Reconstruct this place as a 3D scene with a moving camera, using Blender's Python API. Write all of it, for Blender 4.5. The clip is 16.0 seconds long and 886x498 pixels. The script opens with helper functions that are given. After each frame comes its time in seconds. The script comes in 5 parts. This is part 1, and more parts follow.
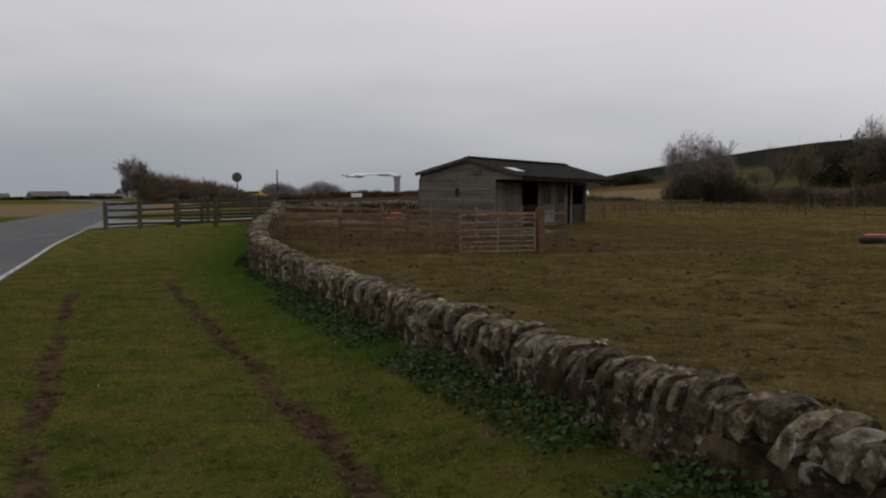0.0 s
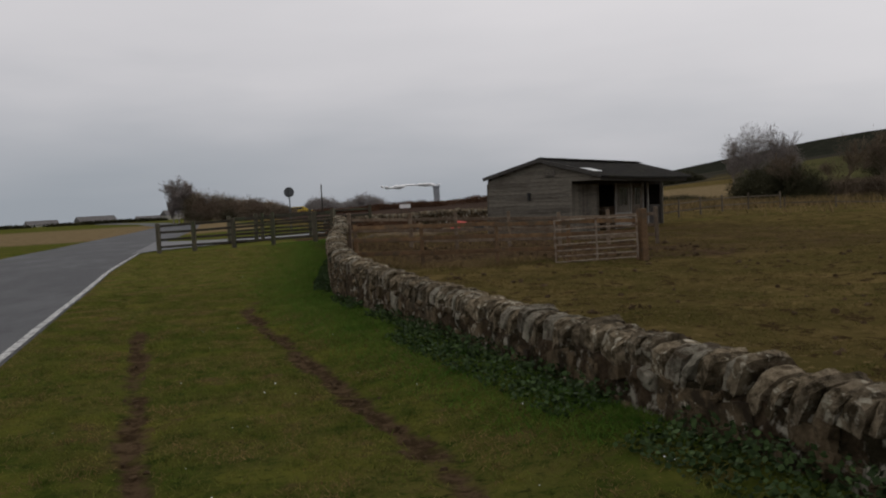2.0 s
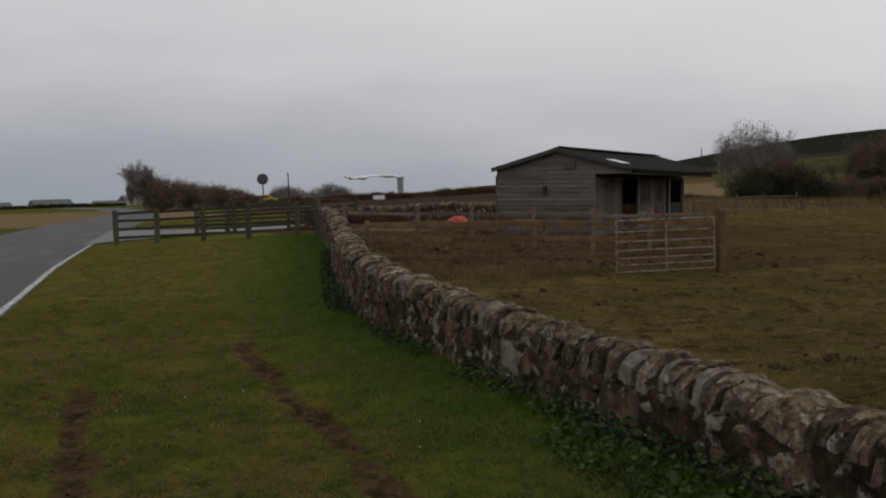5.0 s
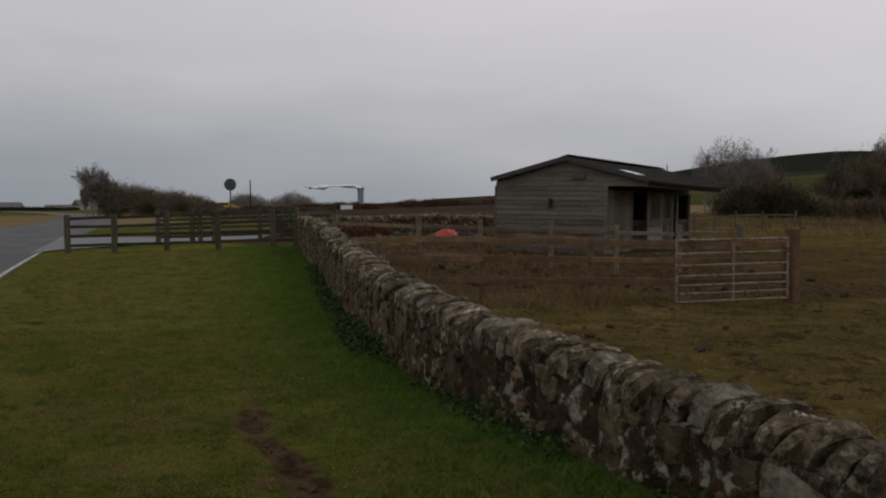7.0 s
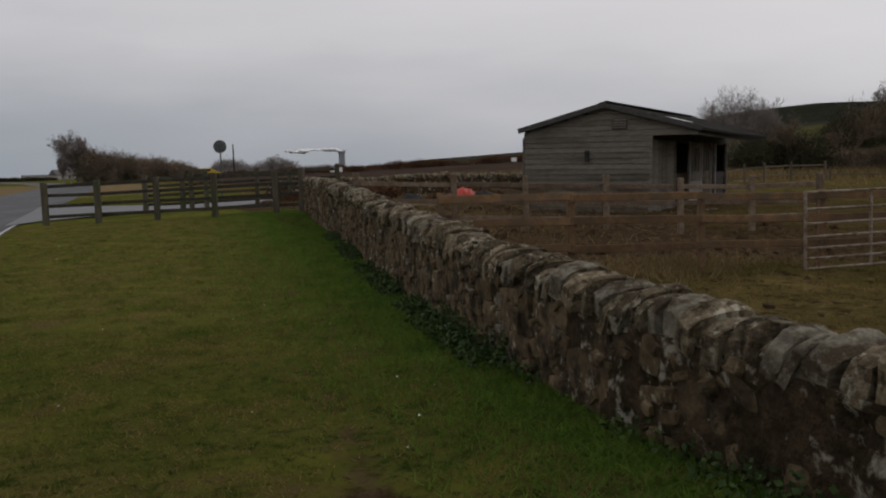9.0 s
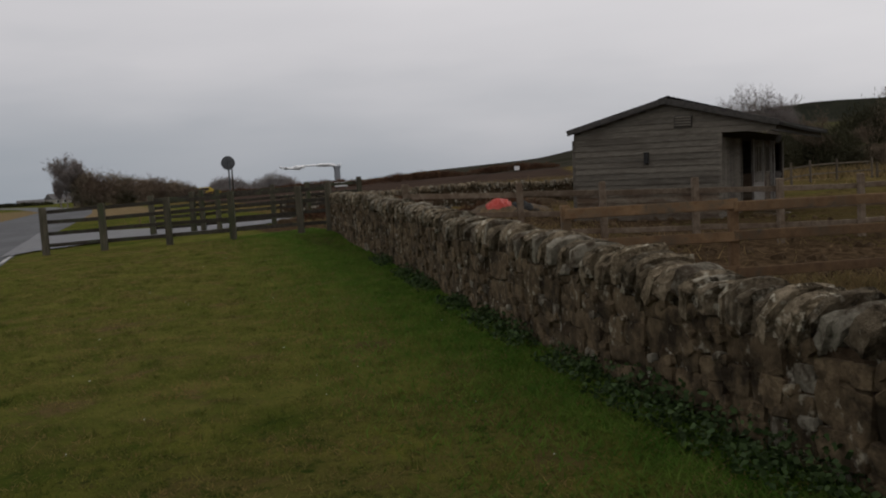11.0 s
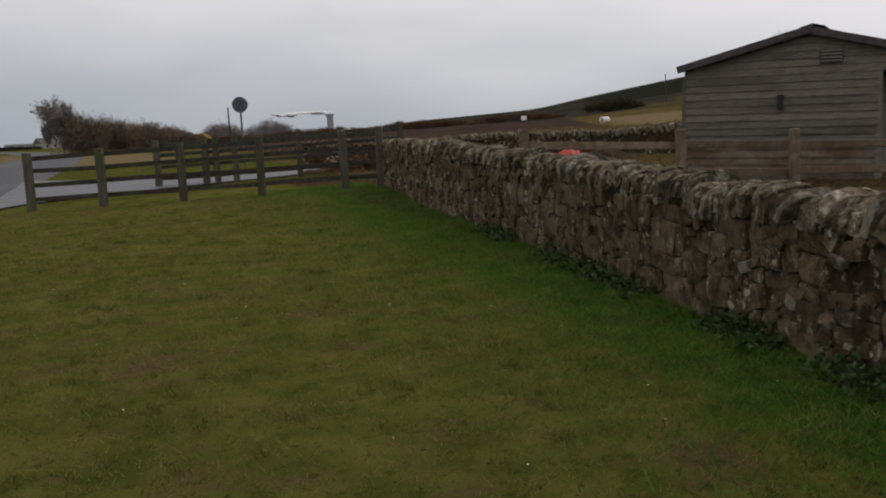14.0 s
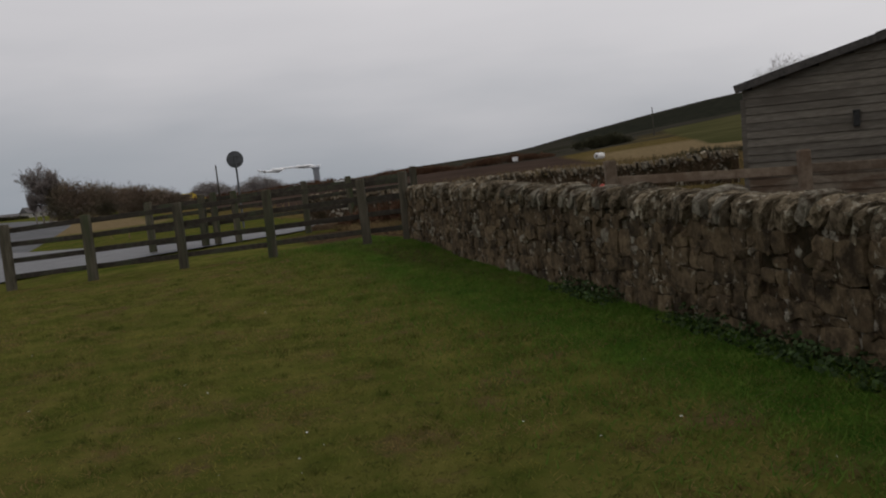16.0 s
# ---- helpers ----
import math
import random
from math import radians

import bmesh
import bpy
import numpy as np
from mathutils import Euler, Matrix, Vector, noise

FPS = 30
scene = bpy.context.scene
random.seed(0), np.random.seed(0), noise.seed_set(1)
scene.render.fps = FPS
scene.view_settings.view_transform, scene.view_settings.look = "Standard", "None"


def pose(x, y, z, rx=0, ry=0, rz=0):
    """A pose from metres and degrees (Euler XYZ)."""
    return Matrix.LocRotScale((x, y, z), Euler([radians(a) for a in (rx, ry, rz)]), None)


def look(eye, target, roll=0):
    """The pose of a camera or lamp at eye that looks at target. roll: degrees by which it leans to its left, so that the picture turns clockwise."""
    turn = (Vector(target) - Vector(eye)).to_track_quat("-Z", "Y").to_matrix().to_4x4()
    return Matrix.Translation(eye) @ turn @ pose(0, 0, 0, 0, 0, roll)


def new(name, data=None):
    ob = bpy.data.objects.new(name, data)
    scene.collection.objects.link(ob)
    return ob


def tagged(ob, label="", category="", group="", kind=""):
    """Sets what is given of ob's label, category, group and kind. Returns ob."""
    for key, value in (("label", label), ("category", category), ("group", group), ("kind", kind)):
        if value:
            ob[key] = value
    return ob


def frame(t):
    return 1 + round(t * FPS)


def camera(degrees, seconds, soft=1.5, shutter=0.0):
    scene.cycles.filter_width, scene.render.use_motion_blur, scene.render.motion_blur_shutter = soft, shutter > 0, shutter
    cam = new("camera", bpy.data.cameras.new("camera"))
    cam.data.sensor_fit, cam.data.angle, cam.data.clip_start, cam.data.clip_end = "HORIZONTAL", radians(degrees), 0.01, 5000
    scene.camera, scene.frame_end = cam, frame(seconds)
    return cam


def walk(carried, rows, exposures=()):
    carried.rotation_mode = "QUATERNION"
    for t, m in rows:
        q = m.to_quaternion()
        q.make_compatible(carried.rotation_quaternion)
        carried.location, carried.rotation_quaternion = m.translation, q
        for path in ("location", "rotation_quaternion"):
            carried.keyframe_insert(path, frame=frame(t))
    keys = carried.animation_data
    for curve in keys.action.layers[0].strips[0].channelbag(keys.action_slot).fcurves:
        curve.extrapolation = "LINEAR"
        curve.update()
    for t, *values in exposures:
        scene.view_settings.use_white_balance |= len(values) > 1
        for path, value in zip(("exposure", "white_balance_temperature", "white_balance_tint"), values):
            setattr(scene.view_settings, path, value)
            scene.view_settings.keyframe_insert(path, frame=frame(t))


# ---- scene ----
# ---- camera and walk ----
cam = camera(52.6, 16.0, soft=2.0)
# seconds, eye x y z, yaw, pitch, roll (degrees)
ROWS = [
    (0.0, 0.161, 0.378, 1.581, -17.98, -3.52, -0.70),
    (0.5, -0.037, 0.850, 1.606, -16.00, -2.44, -1.47),
    (1.0, -0.159, 1.567, 1.603, -15.66, -2.52, -0.85),
    (1.5, -0.234, 2.382, 1.579, -15.94, -2.63, -2.24),
    (2.0, -0.288, 3.201, 1.567, -15.36, -2.89, -3.26),
    (2.5, -0.330, 3.992, 1.569, -16.36, -4.06, -1.44),
    (3.0, -0.363, 4.759, 1.591, -16.43, -3.14, 0.51),
    (3.5, -0.385, 5.527, 1.614, -17.48, -3.15, -0.57),
    (4.0, -0.406, 6.325, 1.631, -17.60, -3.76, -1.74),
    (4.2, -0.415, 6.653, 1.627, -17.69, -3.67, -1.89),
    (6.3, -0.523, 10.311, 1.631, -19.34, -3.08, -0.21),
    (6.5, -0.531, 10.637, 1.642, -19.89, -2.89, 0.52),
    (7.0, -0.550, 11.433, 1.605, -20.46, -2.77, -0.57),
    (7.5, -0.570, 12.229, 1.587, -20.72, -1.87, -0.81),
    (8.0, -0.589, 13.073, 1.522, -21.29, -3.36, -2.46),
    (8.5, -0.615, 13.899, 1.471, -21.30, -4.77, -2.04),
    (8.7, -0.628, 14.218, 1.487, -21.48, -5.31, -1.89),
    (10.8, -0.835, 17.301, 1.500, -21.48, -4.14, -2.24),
    (11.0, -0.852, 17.620, 1.505, -21.70, -4.54, -3.82),
    (11.5, -0.892, 18.436, 1.508, -19.06, -4.70, -5.40),
    (12.0, -0.917, 19.255, 1.514, -20.06, -5.87, -4.85),
    (12.5, -0.924, 20.070, 1.523, -23.39, -5.34, -4.12),
    (13.0, -0.924, 20.891, 1.519, -26.26, -4.64, -4.20),
    (13.5, -0.924, 21.707, 1.517, -23.15, -7.60, -4.56),
    (14.0, -0.932, 22.488, 1.502, -22.05, -7.73, -3.02),
    (14.5, -0.945, 23.214, 1.519, -23.00, -5.78, -3.48),
    (15.0, -0.944, 23.884, 1.512, -22.76, -5.79, -3.96),
    (15.5, -0.909, 24.507, 1.508, -22.94, -5.32, -4.12),
    (16.0, -0.843, 25.060, 1.498, -22.84, -4.88, -6.28),
]


def eye_pose(x, y, z, yaw, pitch, roll):
    q, p = radians(yaw), radians(pitch)
    ahead = Vector((-math.sin(q) * math.cos(p), math.cos(q) * math.cos(p), math.sin(p)))
    eye = Vector((x, y, z))
    return look(eye, eye + ahead, roll)


EXPOSURES = [(0.0, 0.0), (0.5, -0.1), (1.5, -0.07), (2.5, 0.07), (3.5, -0.04), (4.2, -0.03), (6.3, -0.1), (7.0, -0.18), (8.0, -0.1), (8.7, -0.05), (10.8, -0.02), (11.5, 0.04), (12.0, 0.15), (12.5, 0.2), (13.0, 0.02), (13.5, 0.22), (14.0, 0.25), (14.5, 0.17), (15.0, 0.06), (15.5, 0.04), (16.0, -0.07)]
walk(cam, [(row[0], eye_pose(*row[1:])) for row in ROWS], EXPOSURES)

# ---- world, sun, exposure ----
SUN_EL, SUN_AZ = radians(38), radians(70)
world = bpy.data.worlds.new("overcast")
scene.world = world
world.use_nodes = True
wn, wl = world.node_tree.nodes, world.node_tree.links
wn.clear()
w_out, w_bg = wn.new("ShaderNodeOutputWorld"), wn.new("ShaderNodeBackground")
w_sky = wn.new("ShaderNodeTexSky")
w_sky.sky_type, w_sky.sun_disc = "NISHITA", False
w_sky.sun_elevation, w_sky.sun_rotation = SUN_EL, SUN_AZ
w_sky.air_density, w_sky.dust_density = 1.0, 4.0
w_grey = wn.new("ShaderNodeHueSaturation")
w_grey.inputs["Saturation"].default_value = 0.15
w_grey.inputs["Value"].default_value = 0.09
wl.new(w_sky.outputs[0], w_grey.inputs["Color"])
# cloud sheet: lighter overhead, blue-grey towards the horizon, soft streaks
w_co = wn.new("ShaderNodeTexCoord")
w_sep = wn.new("ShaderNodeSeparateXYZ")
wl.new(w_co.outputs["Generated"], w_sep.inputs[0])
w_map = wn.new("ShaderNodeMapping")
w_map.inputs["Scale"].default_value = (1.6, 1.6, 7.0)
wl.new(w_co.outputs["Generated"], w_map.inputs[0])
w_noise = wn.new("ShaderNodeTexNoise")
w_noise.inputs["Scale"].default_value, w_noise.inputs["Detail"].default_value, w_noise.inputs["Roughness"].default_value = 1.7, 4.0, 0.5
wl.new(w_map.outputs[0], w_noise.inputs["Vector"])


def w_math(op, a, b):
    n = wn.new("ShaderNodeMath")
    n.operation = op
    for k, v in enumerate((a, b)):
        if isinstance(v, (int, float)):
            n.inputs[k].default_value = v
        else:
            wl.new(v, n.inputs[k])
    return n.outputs[0]


w_h = w_math("ADD", w_sep.outputs["Z"], w_math("MULTIPLY", w_math("SUBTRACT", w_noise.outputs["Fac"], 0.5), 0.16))
w_h = w_math("ADD", w_h, w_math("MULTIPLY", w_sep.outputs["X"], 0.10))
w_ramp = wn.new("ShaderNodeValToRGB")
for k, (pos, col) in enumerate(((0.0, (0.33, 0.36, 0.40)), (0.07, (0.42, 0.435, 0.47)), (0.16, (0.60, 0.59, 0.615)), (0.30, (0.74, 0.715, 0.735)), (0.9, (0.64, 0.63, 0.64)))):
    e = w_ramp.color_ramp.elements[k] if k < 2 else w_ramp.color_ramp.elements.new(pos)
    e.position, e.color = pos, (*col, 1)
wl.new(w_h, w_ramp.inputs[0])
w_mix = wn.new("ShaderNodeMixRGB")
w_mix.inputs[0].default_value = 0.9
wl.new(w_grey.outputs[0], w_mix.inputs[1])
wl.new(w_ramp.outputs[0], w_mix.inputs[2])
wl.new(w_mix.outputs[0], w_bg.inputs["Color"])
w_bg.inputs["Strength"].default_value = 1.0
wl.new(w_bg.outputs[0], w_out.inputs[0])
sun = new("sun", bpy.data.lights.new("sun", "SUN"))
sun.data.energy, sun.data.angle, sun.data.color = 0.3, radians(30), (1.0, 0.96, 0.9)
sun.matrix_world = look((30 * math.sin(SUN_AZ), 30 * math.cos(SUN_AZ), 30 * math.tan(SUN_EL)), (0, 0, 0))


# ---- materials ----
def mat(name, a, b, scale=8.0, rough=0.9, bump=0.3, fine=60.0, c=None, c_scale=1.2, c_amount=0.5, vary=0.0, metal=0.0, stretch=(1, 1, 1), spec=0.3, spots=None, smooth_bump=0.02, through_light=0.0):
    """Two colours mixed by noise, a third in larger patches, fine relief, and a shift from piece to piece."""
    m = bpy.data.materials.new(name)
    m.use_nodes = True
    n, l = m.node_tree.nodes, m.node_tree.links
    s = n["Principled BSDF"]
    g = n.new("ShaderNodeNewGeometry")
    mp = n.new("ShaderNodeMapping")
    mp.inputs["Scale"].default_value = stretch
    l.new(g.outputs["Position"], mp.inputs[0])

    def tex(sc, detail=5.0, ro=0.62):
        t = n.new("ShaderNodeTexNoise")
        t.inputs["Scale"].default_value, t.inputs["Detail"].default_value, t.inputs["Roughness"].default_value = sc, detail, ro
        l.new(mp.outputs[0], t.inputs["Vector"])
        return t.outputs["Fac"]

    def ramp(v, lo, hi):
        r = n.new("ShaderNodeMapRange")
        r.inputs[1].default_value, r.inputs[2].default_value = lo, hi
        r.clamp = True
        l.new(v, r.inputs[0])
        return r.outputs[0]

    def mix(f, p, q):
        x = n.new("ShaderNodeMixRGB")
        l.new(f, x.inputs[0])
        for k, v in ((1, p), (2, q)):
            if isinstance(v, tuple):
                x.inputs[k].default_value = (*v, 1)
            else:
                l.new(v, x.inputs[k])
        return x.outputs[0]

    col = mix(ramp(tex(scale), 0.36, 0.66), a, b)
    if c:
        f = ramp(tex(c_scale, 4.0, 0.7), 0.62 - 0.3 * c_amount, 0.72 - 0.2 * c_amount)
        col = mix(f, col, c)
    if spots:
        colour, sc, lo = spots
        both = n.new("ShaderNodeMath")
        both.operation = "MULTIPLY_ADD"
        l.new(tex(sc * 0.22, 3.0, 0.5), both.inputs[0])
        both.inputs[1].default_value = 0.6
        l.new(tex(sc, 5.0, 0.6), both.inputs[2])
        col = mix(ramp(both.outputs[0], lo, lo + 0.11), col, colour)
    if vary:
        oi = n.new("ShaderNodeObjectInfo")
        add = n.new("ShaderNodeMath")
        add.operation = "ADD"
        l.new(oi.outputs["Random"], add.inputs[0])
        l.new(g.outputs["Random Per Island"], add.inputs[1])
        fr = n.new("ShaderNodeMath")
        fr.operation = "FRACT"
        l.new(add.outputs[0], fr.inputs[0])
        mr = n.new("ShaderNodeMapRange")
        mr.inputs[3].default_value, mr.inputs[4].default_value = 1 - vary, 1 + vary
        l.new(fr.outputs[0], mr.inputs[0])
        hs = n.new("ShaderNodeHueSaturation")
        l.new(mr.outputs[0], hs.inputs["Value"])
        l.new(col, hs.inputs["Color"])
        col = hs.outputs[0]
    l.new(col, s.inputs["Base Color"])
    s.inputs["Metallic"].default_value = metal
    s.inputs["Specular IOR Level"].default_value = spec
    rr = n.new("ShaderNodeMapRange")
    rr.inputs[3].default_value, rr.inputs[4].default_value = max(0.05, rough - 0.12), min(1, rough + 0.1)
    l.new(tex(scale * 1.7), rr.inputs[0])
    l.new(rr.outputs[0], s.inputs["Roughness"])
    if bump:
        bp = n.new("ShaderNodeBump")
        bp.inputs["Strength"].default_value, bp.inputs["Distance"].default_value = bump, smooth_bump
        l.new(tex(fine, 6.0, 0.7), bp.inputs["Height"])
        l.new(bp.outputs[0], s.inputs["Normal"])
    if through_light:
        tr, ms = n.new("ShaderNodeBsdfTranslucent"), n.new("ShaderNodeMixShader")
        l.new(col, tr.inputs["Color"])
        ms.inputs[0].default_value = through_light
        l.new(s.outputs[0], ms.inputs[1])
        l.new(tr.outputs[0], ms.inputs[2])
        l.new(ms.outputs[0], n["Material Output"].inputs["Surface"])
    return m


TUFT = mat("dark_grass_tufts", (0.055, 0.078, 0.014), (0.150, 0.145, 0.036), 2.2, 0.9, 0.0, vary=0.4, spec=0.08, through_light=0.5)
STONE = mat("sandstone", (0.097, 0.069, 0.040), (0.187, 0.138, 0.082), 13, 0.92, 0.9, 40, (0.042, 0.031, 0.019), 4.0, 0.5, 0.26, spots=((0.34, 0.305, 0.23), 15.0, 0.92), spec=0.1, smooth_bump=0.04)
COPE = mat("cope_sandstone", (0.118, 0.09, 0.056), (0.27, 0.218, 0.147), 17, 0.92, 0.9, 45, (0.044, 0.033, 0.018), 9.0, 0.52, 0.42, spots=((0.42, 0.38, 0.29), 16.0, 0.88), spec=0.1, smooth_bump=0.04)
LICHEN = mat("lichen_stone", (0.20, 0.18, 0.135), (0.37, 0.335, 0.26), 14, 0.95, 1.0, 30, (0.09, 0.068, 0.045), 6, 0.6, 0.15, spec=0.1, smooth_bump=0.05)
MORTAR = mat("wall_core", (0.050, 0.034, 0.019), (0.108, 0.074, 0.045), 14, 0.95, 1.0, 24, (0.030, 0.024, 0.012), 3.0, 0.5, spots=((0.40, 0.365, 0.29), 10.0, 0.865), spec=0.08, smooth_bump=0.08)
POST = mat("weathered_post", (0.055, 0.048, 0.032), (0.11, 0.097, 0.068), 14, 0.9, 0.5, 70, (0.048, 0.056, 0.026), 3, 0.5, 0.15, stretch=(1, 1, 0.12))
RAIL = mat("dark_rail", (0.03, 0.025, 0.019), (0.062, 0.052, 0.038), 12, 0.9, 0.5, 70, (0.055, 0.06, 0.035), 2, 0.4, 0.2)
PADDOCK_WOOD = mat("brown_fence_wood", (0.120, 0.069, 0.034), (0.205, 0.126, 0.064), 10, 0.88, 0.5, 60, (0.085, 0.064, 0.042), 2.5, 0.4, 0.3)
MUDDY_CLAD = mat("mud_splashed_weatherboard", (0.105, 0.085, 0.062), (0.155, 0.128, 0.095), 12, 0.9, 0.5, 55, (0.075, 0.05, 0.032), 2.4, 0.7, 0.25, stretch=(0.5, 0.5, 1.4))
CLAD = mat("grey_weatherboard", (0.106, 0.093, 0.074), (0.164, 0.147, 0.119), 14, 0.88, 0.5, 55, (0.088, 0.076, 0.06), 2.2, 0.45, 0.24, stretch=(0.35, 0.35, 2.2))
# wood darkened to carry the shade under the porch overhang; backs other walls too
SHADE_DARK_WOOD = mat("shade_dark_boards", (0.024, 0.020, 0.017), (0.052, 0.044, 0.037), 8, 0.9, 0.5, 50, vary=0.2)
FELT = mat("bitumen_sheet", (0.014, 0.013, 0.012), (0.027, 0.025, 0.023), 5, 0.97, 0.6, 80, (0.034, 0.033, 0.022), 1.5, 0.35, spec=0.04)
BARGE = mat("barge_board_wood", (0.045, 0.042, 0.038), (0.085, 0.078, 0.07), 12, 0.9, 0.4, 60)
PALE_WOOD = mat("pale_worn_wood", (0.20, 0.19, 0.172), (0.30, 0.285, 0.26), 9, 0.85, 0.4, 60, (0.18, 0.16, 0.14), 3, 0.5)
SKYLIGHT = mat("translucent_sheet", (0.60, 0.62, 0.62), (0.72, 0.73, 0.72), 4, 0.45, 0.1, 60)
GALV = mat("galvanised_steel", (0.20, 0.165, 0.13), (0.30, 0.255, 0.205), 18, 0.85, 0.15, 70, (0.13, 0.084, 0.055), 5, 0.5, 0.0, 0.05, spec=0.15)
ASPHALT = mat("asphalt", (0.033, 0.034, 0.037), (0.056, 0.057, 0.061), 30, 0.72, 0.3, 150, (0.070, 0.071, 0.075), 0.45, 0.5, spec=0.28, stretch=(1, 0.35, 1))
WETROAD = mat("wet_asphalt", (0.05, 0.051, 0.054), (0.075, 0.076, 0.08), 3, 0.55, 0.1, 90, (0.09, 0.09, 0.092), 0.8, 0.5, spec=0.35)
PAINT = mat("worn_road_paint", (0.50, 0.50, 0.48), (0.66, 0.66, 0.63), 6, 0.75, 0.2, 90, (0.13, 0.13, 0.125), 6, 0.62)
IVY = mat("ivy_leaf", (0.022, 0.042, 0.012), (0.048, 0.075, 0.022), 20, 0.75, 0.0, vary=0.4, spec=0.15)
GRASS = mat("grass_blades", (0.058, 0.092, 0.014), (0.190, 0.180, 0.040), 1.3, 0.9, 0.0, c=(0.215, 0.148, 0.062), c_scale=1.7, c_amount=0.6, vary=0.4, spec=0.08, through_light=0.55)
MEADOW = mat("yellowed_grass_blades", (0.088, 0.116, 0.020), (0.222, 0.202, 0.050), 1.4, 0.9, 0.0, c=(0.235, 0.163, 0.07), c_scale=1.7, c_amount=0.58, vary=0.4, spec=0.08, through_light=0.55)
LUSH = mat("lush_grass_blades", (0.056, 0.122, 0.016), (0.132, 0.19, 0.034), 2.4, 0.9, 0.0, vary=0.3, spec=0.1, through_light=0.5)
DRYGRASS = mat("dry_grass_blades", (0.15, 0.105, 0.05), (0.24, 0.175, 0.09), 1.2, 0.9, 0.0, c=(0.10, 0.082, 0.03), c_scale=0.6, c_amount=0.5, vary=0.3, spec=0.05, through_light=0.4)
FIELDGRASS = mat("paddock_grass_blades", (0.102, 0.085, 0.027), (0.158, 0.118, 0.045), 0.8, 0.9, 0.0, c=(0.078, 0.080, 0.02), c_scale=0.3, c_amount=0.45, vary=0.3, spec=0.05, through_light=0.45)
MUD = mat("turned_soil", (0.052, 0.034, 0.019), (0.098, 0.067, 0.038), 12, 0.95, 0.9, 30, vary=0.25, spec=0.05)
TWIG = mat("brown_twigs", (0.115, 0.088, 0.062), (0.18, 0.138, 0.097), 0.35, 0.95, 0.0, vary=0.3, spec=0.1)
THICKET = mat("leafless_thicket", (0.15, 0.112, 0.082), (0.22, 0.17, 0.125), 0.3, 0.95, 0.0, c=(0.12, 0.11, 0.07), c_scale=0.2, c_amount=0.5, vary=0.3, spec=0.1)
DARKBUSH = mat("dark_bramble", (0.034, 0.034, 0.018), (0.062, 0.058, 0.032), 0.5, 0.95, 0.0, vary=0.35, spec=0.1)
GREYTREE = mat("bare_branches", (0.19, 0.168, 0.155), (0.27, 0.24, 0.222), 2, 0.95, 0.0, vary=0.2, spec=0.1)
BRACKEN = mat("dead_bracken", (0.075, 0.038, 0.022), (0.125, 0.068, 0.038), 0.6, 0.95, 0.0, vary=0.35, spec=0.1)
SIGNGREY = mat("sign_back_grey", (0.085, 0.09, 0.095), (0.12, 0.125, 0.13), 6, 0.6, 0.1, 50, metal=0.2)
WHITE = mat("white_paint", (0.70, 0.70, 0.69), (0.78, 0.78, 0.77), 3, 0.6, 0.05, 50)
RENDER_WALL = mat("pale_roughcast", (0.34, 0.325, 0.30), (0.42, 0.40, 0.37), 1, 0.9, 0.2, 10)
SLATE = mat("slate_roof", (0.09, 0.085, 0.085), (0.14, 0.13, 0.125), 1, 0.8, 0.2, 10)
GLASS_DARK = mat("far_window_glass", (0.02, 0.022, 0.025), (0.04, 0.042, 0.045), 2, 0.15, 0.0, spec=0.6)
CONCRETE = mat("tower_concrete", (0.25, 0.26, 0.28), (0.31, 0.32, 0.34), 0.05, 0.9, 0.0)
STEAM = mat("white_steam", (0.92, 0.92, 0.92), (0.96, 0.96, 0.96), 0.05, 1.0, 0.0, spec=0.0)
GREY_RAIL = mat("weathered_grey_rail", (0.115, 0.083, 0.055), (0.20, 0.155, 0.112), 10, 0.88, 0.5, 60, (0.11, 0.075, 0.048), 1.6, 0.45, 0.3)
BACK_RAIL = mat("silvered_fence_wood", (0.085, 0.068, 0.048), (0.13, 0.108, 0.08), 10, 0.9, 0.4, 60, vary=0.25)
PETAL = mat("white_petals", (0.68, 0.68, 0.64), (0.8, 0.8, 0.76), 30, 0.8, 0.0)
RED = mat("red_plastic", (0.42, 0.045, 0.032), (0.52, 0.07, 0.05), 4, 0.5, 0.1, 40, (0.35, 0.06, 0.045), 2, 0.4)
RUBBER = mat("black_rubber", (0.018, 0.018, 0.018), (0.035, 0.035, 0.034), 10, 0.8, 0.3, 40)
YELLOW = mat("yellow_paint", (0.55, 0.38, 0.04), (0.62, 0.45, 0.06), 3, 0.6, 0.05, 40)


# ---- small mesh helpers ----
def grid_mesh(name, verts, faces, smooth=False):
    me = bpy.data.meshes.new(name)
    me.from_pydata([tuple(v) for v in verts], [], [tuple(f) for f in faces])
    if smooth:
        me.polygons.foreach_set("use_smooth", [True] * len(me.polygons))
    me.update()
    return me


def tri_mesh(name, verts, k=3):
    """A mesh of loose faces of k corners each, from an array (n, k, 3)."""
    v = np.asarray(verts, dtype=np.float32).reshape(-1, 3)
    n = len(v) // k
    me = bpy.data.meshes.new(name)
    me.vertices.add(len(v))
    me.vertices.foreach_set("co", v.ravel())
    me.loops.add(n * k)
    me.loops.foreach_set("vertex_index", np.arange(n * k, dtype=np.int32))
    me.polygons.add(n)
    me.polygons.foreach_set("loop_start", np.arange(0, n * k, k, dtype=np.int32))
    me.update(calc_edges=True)
    me.validate()
    return me


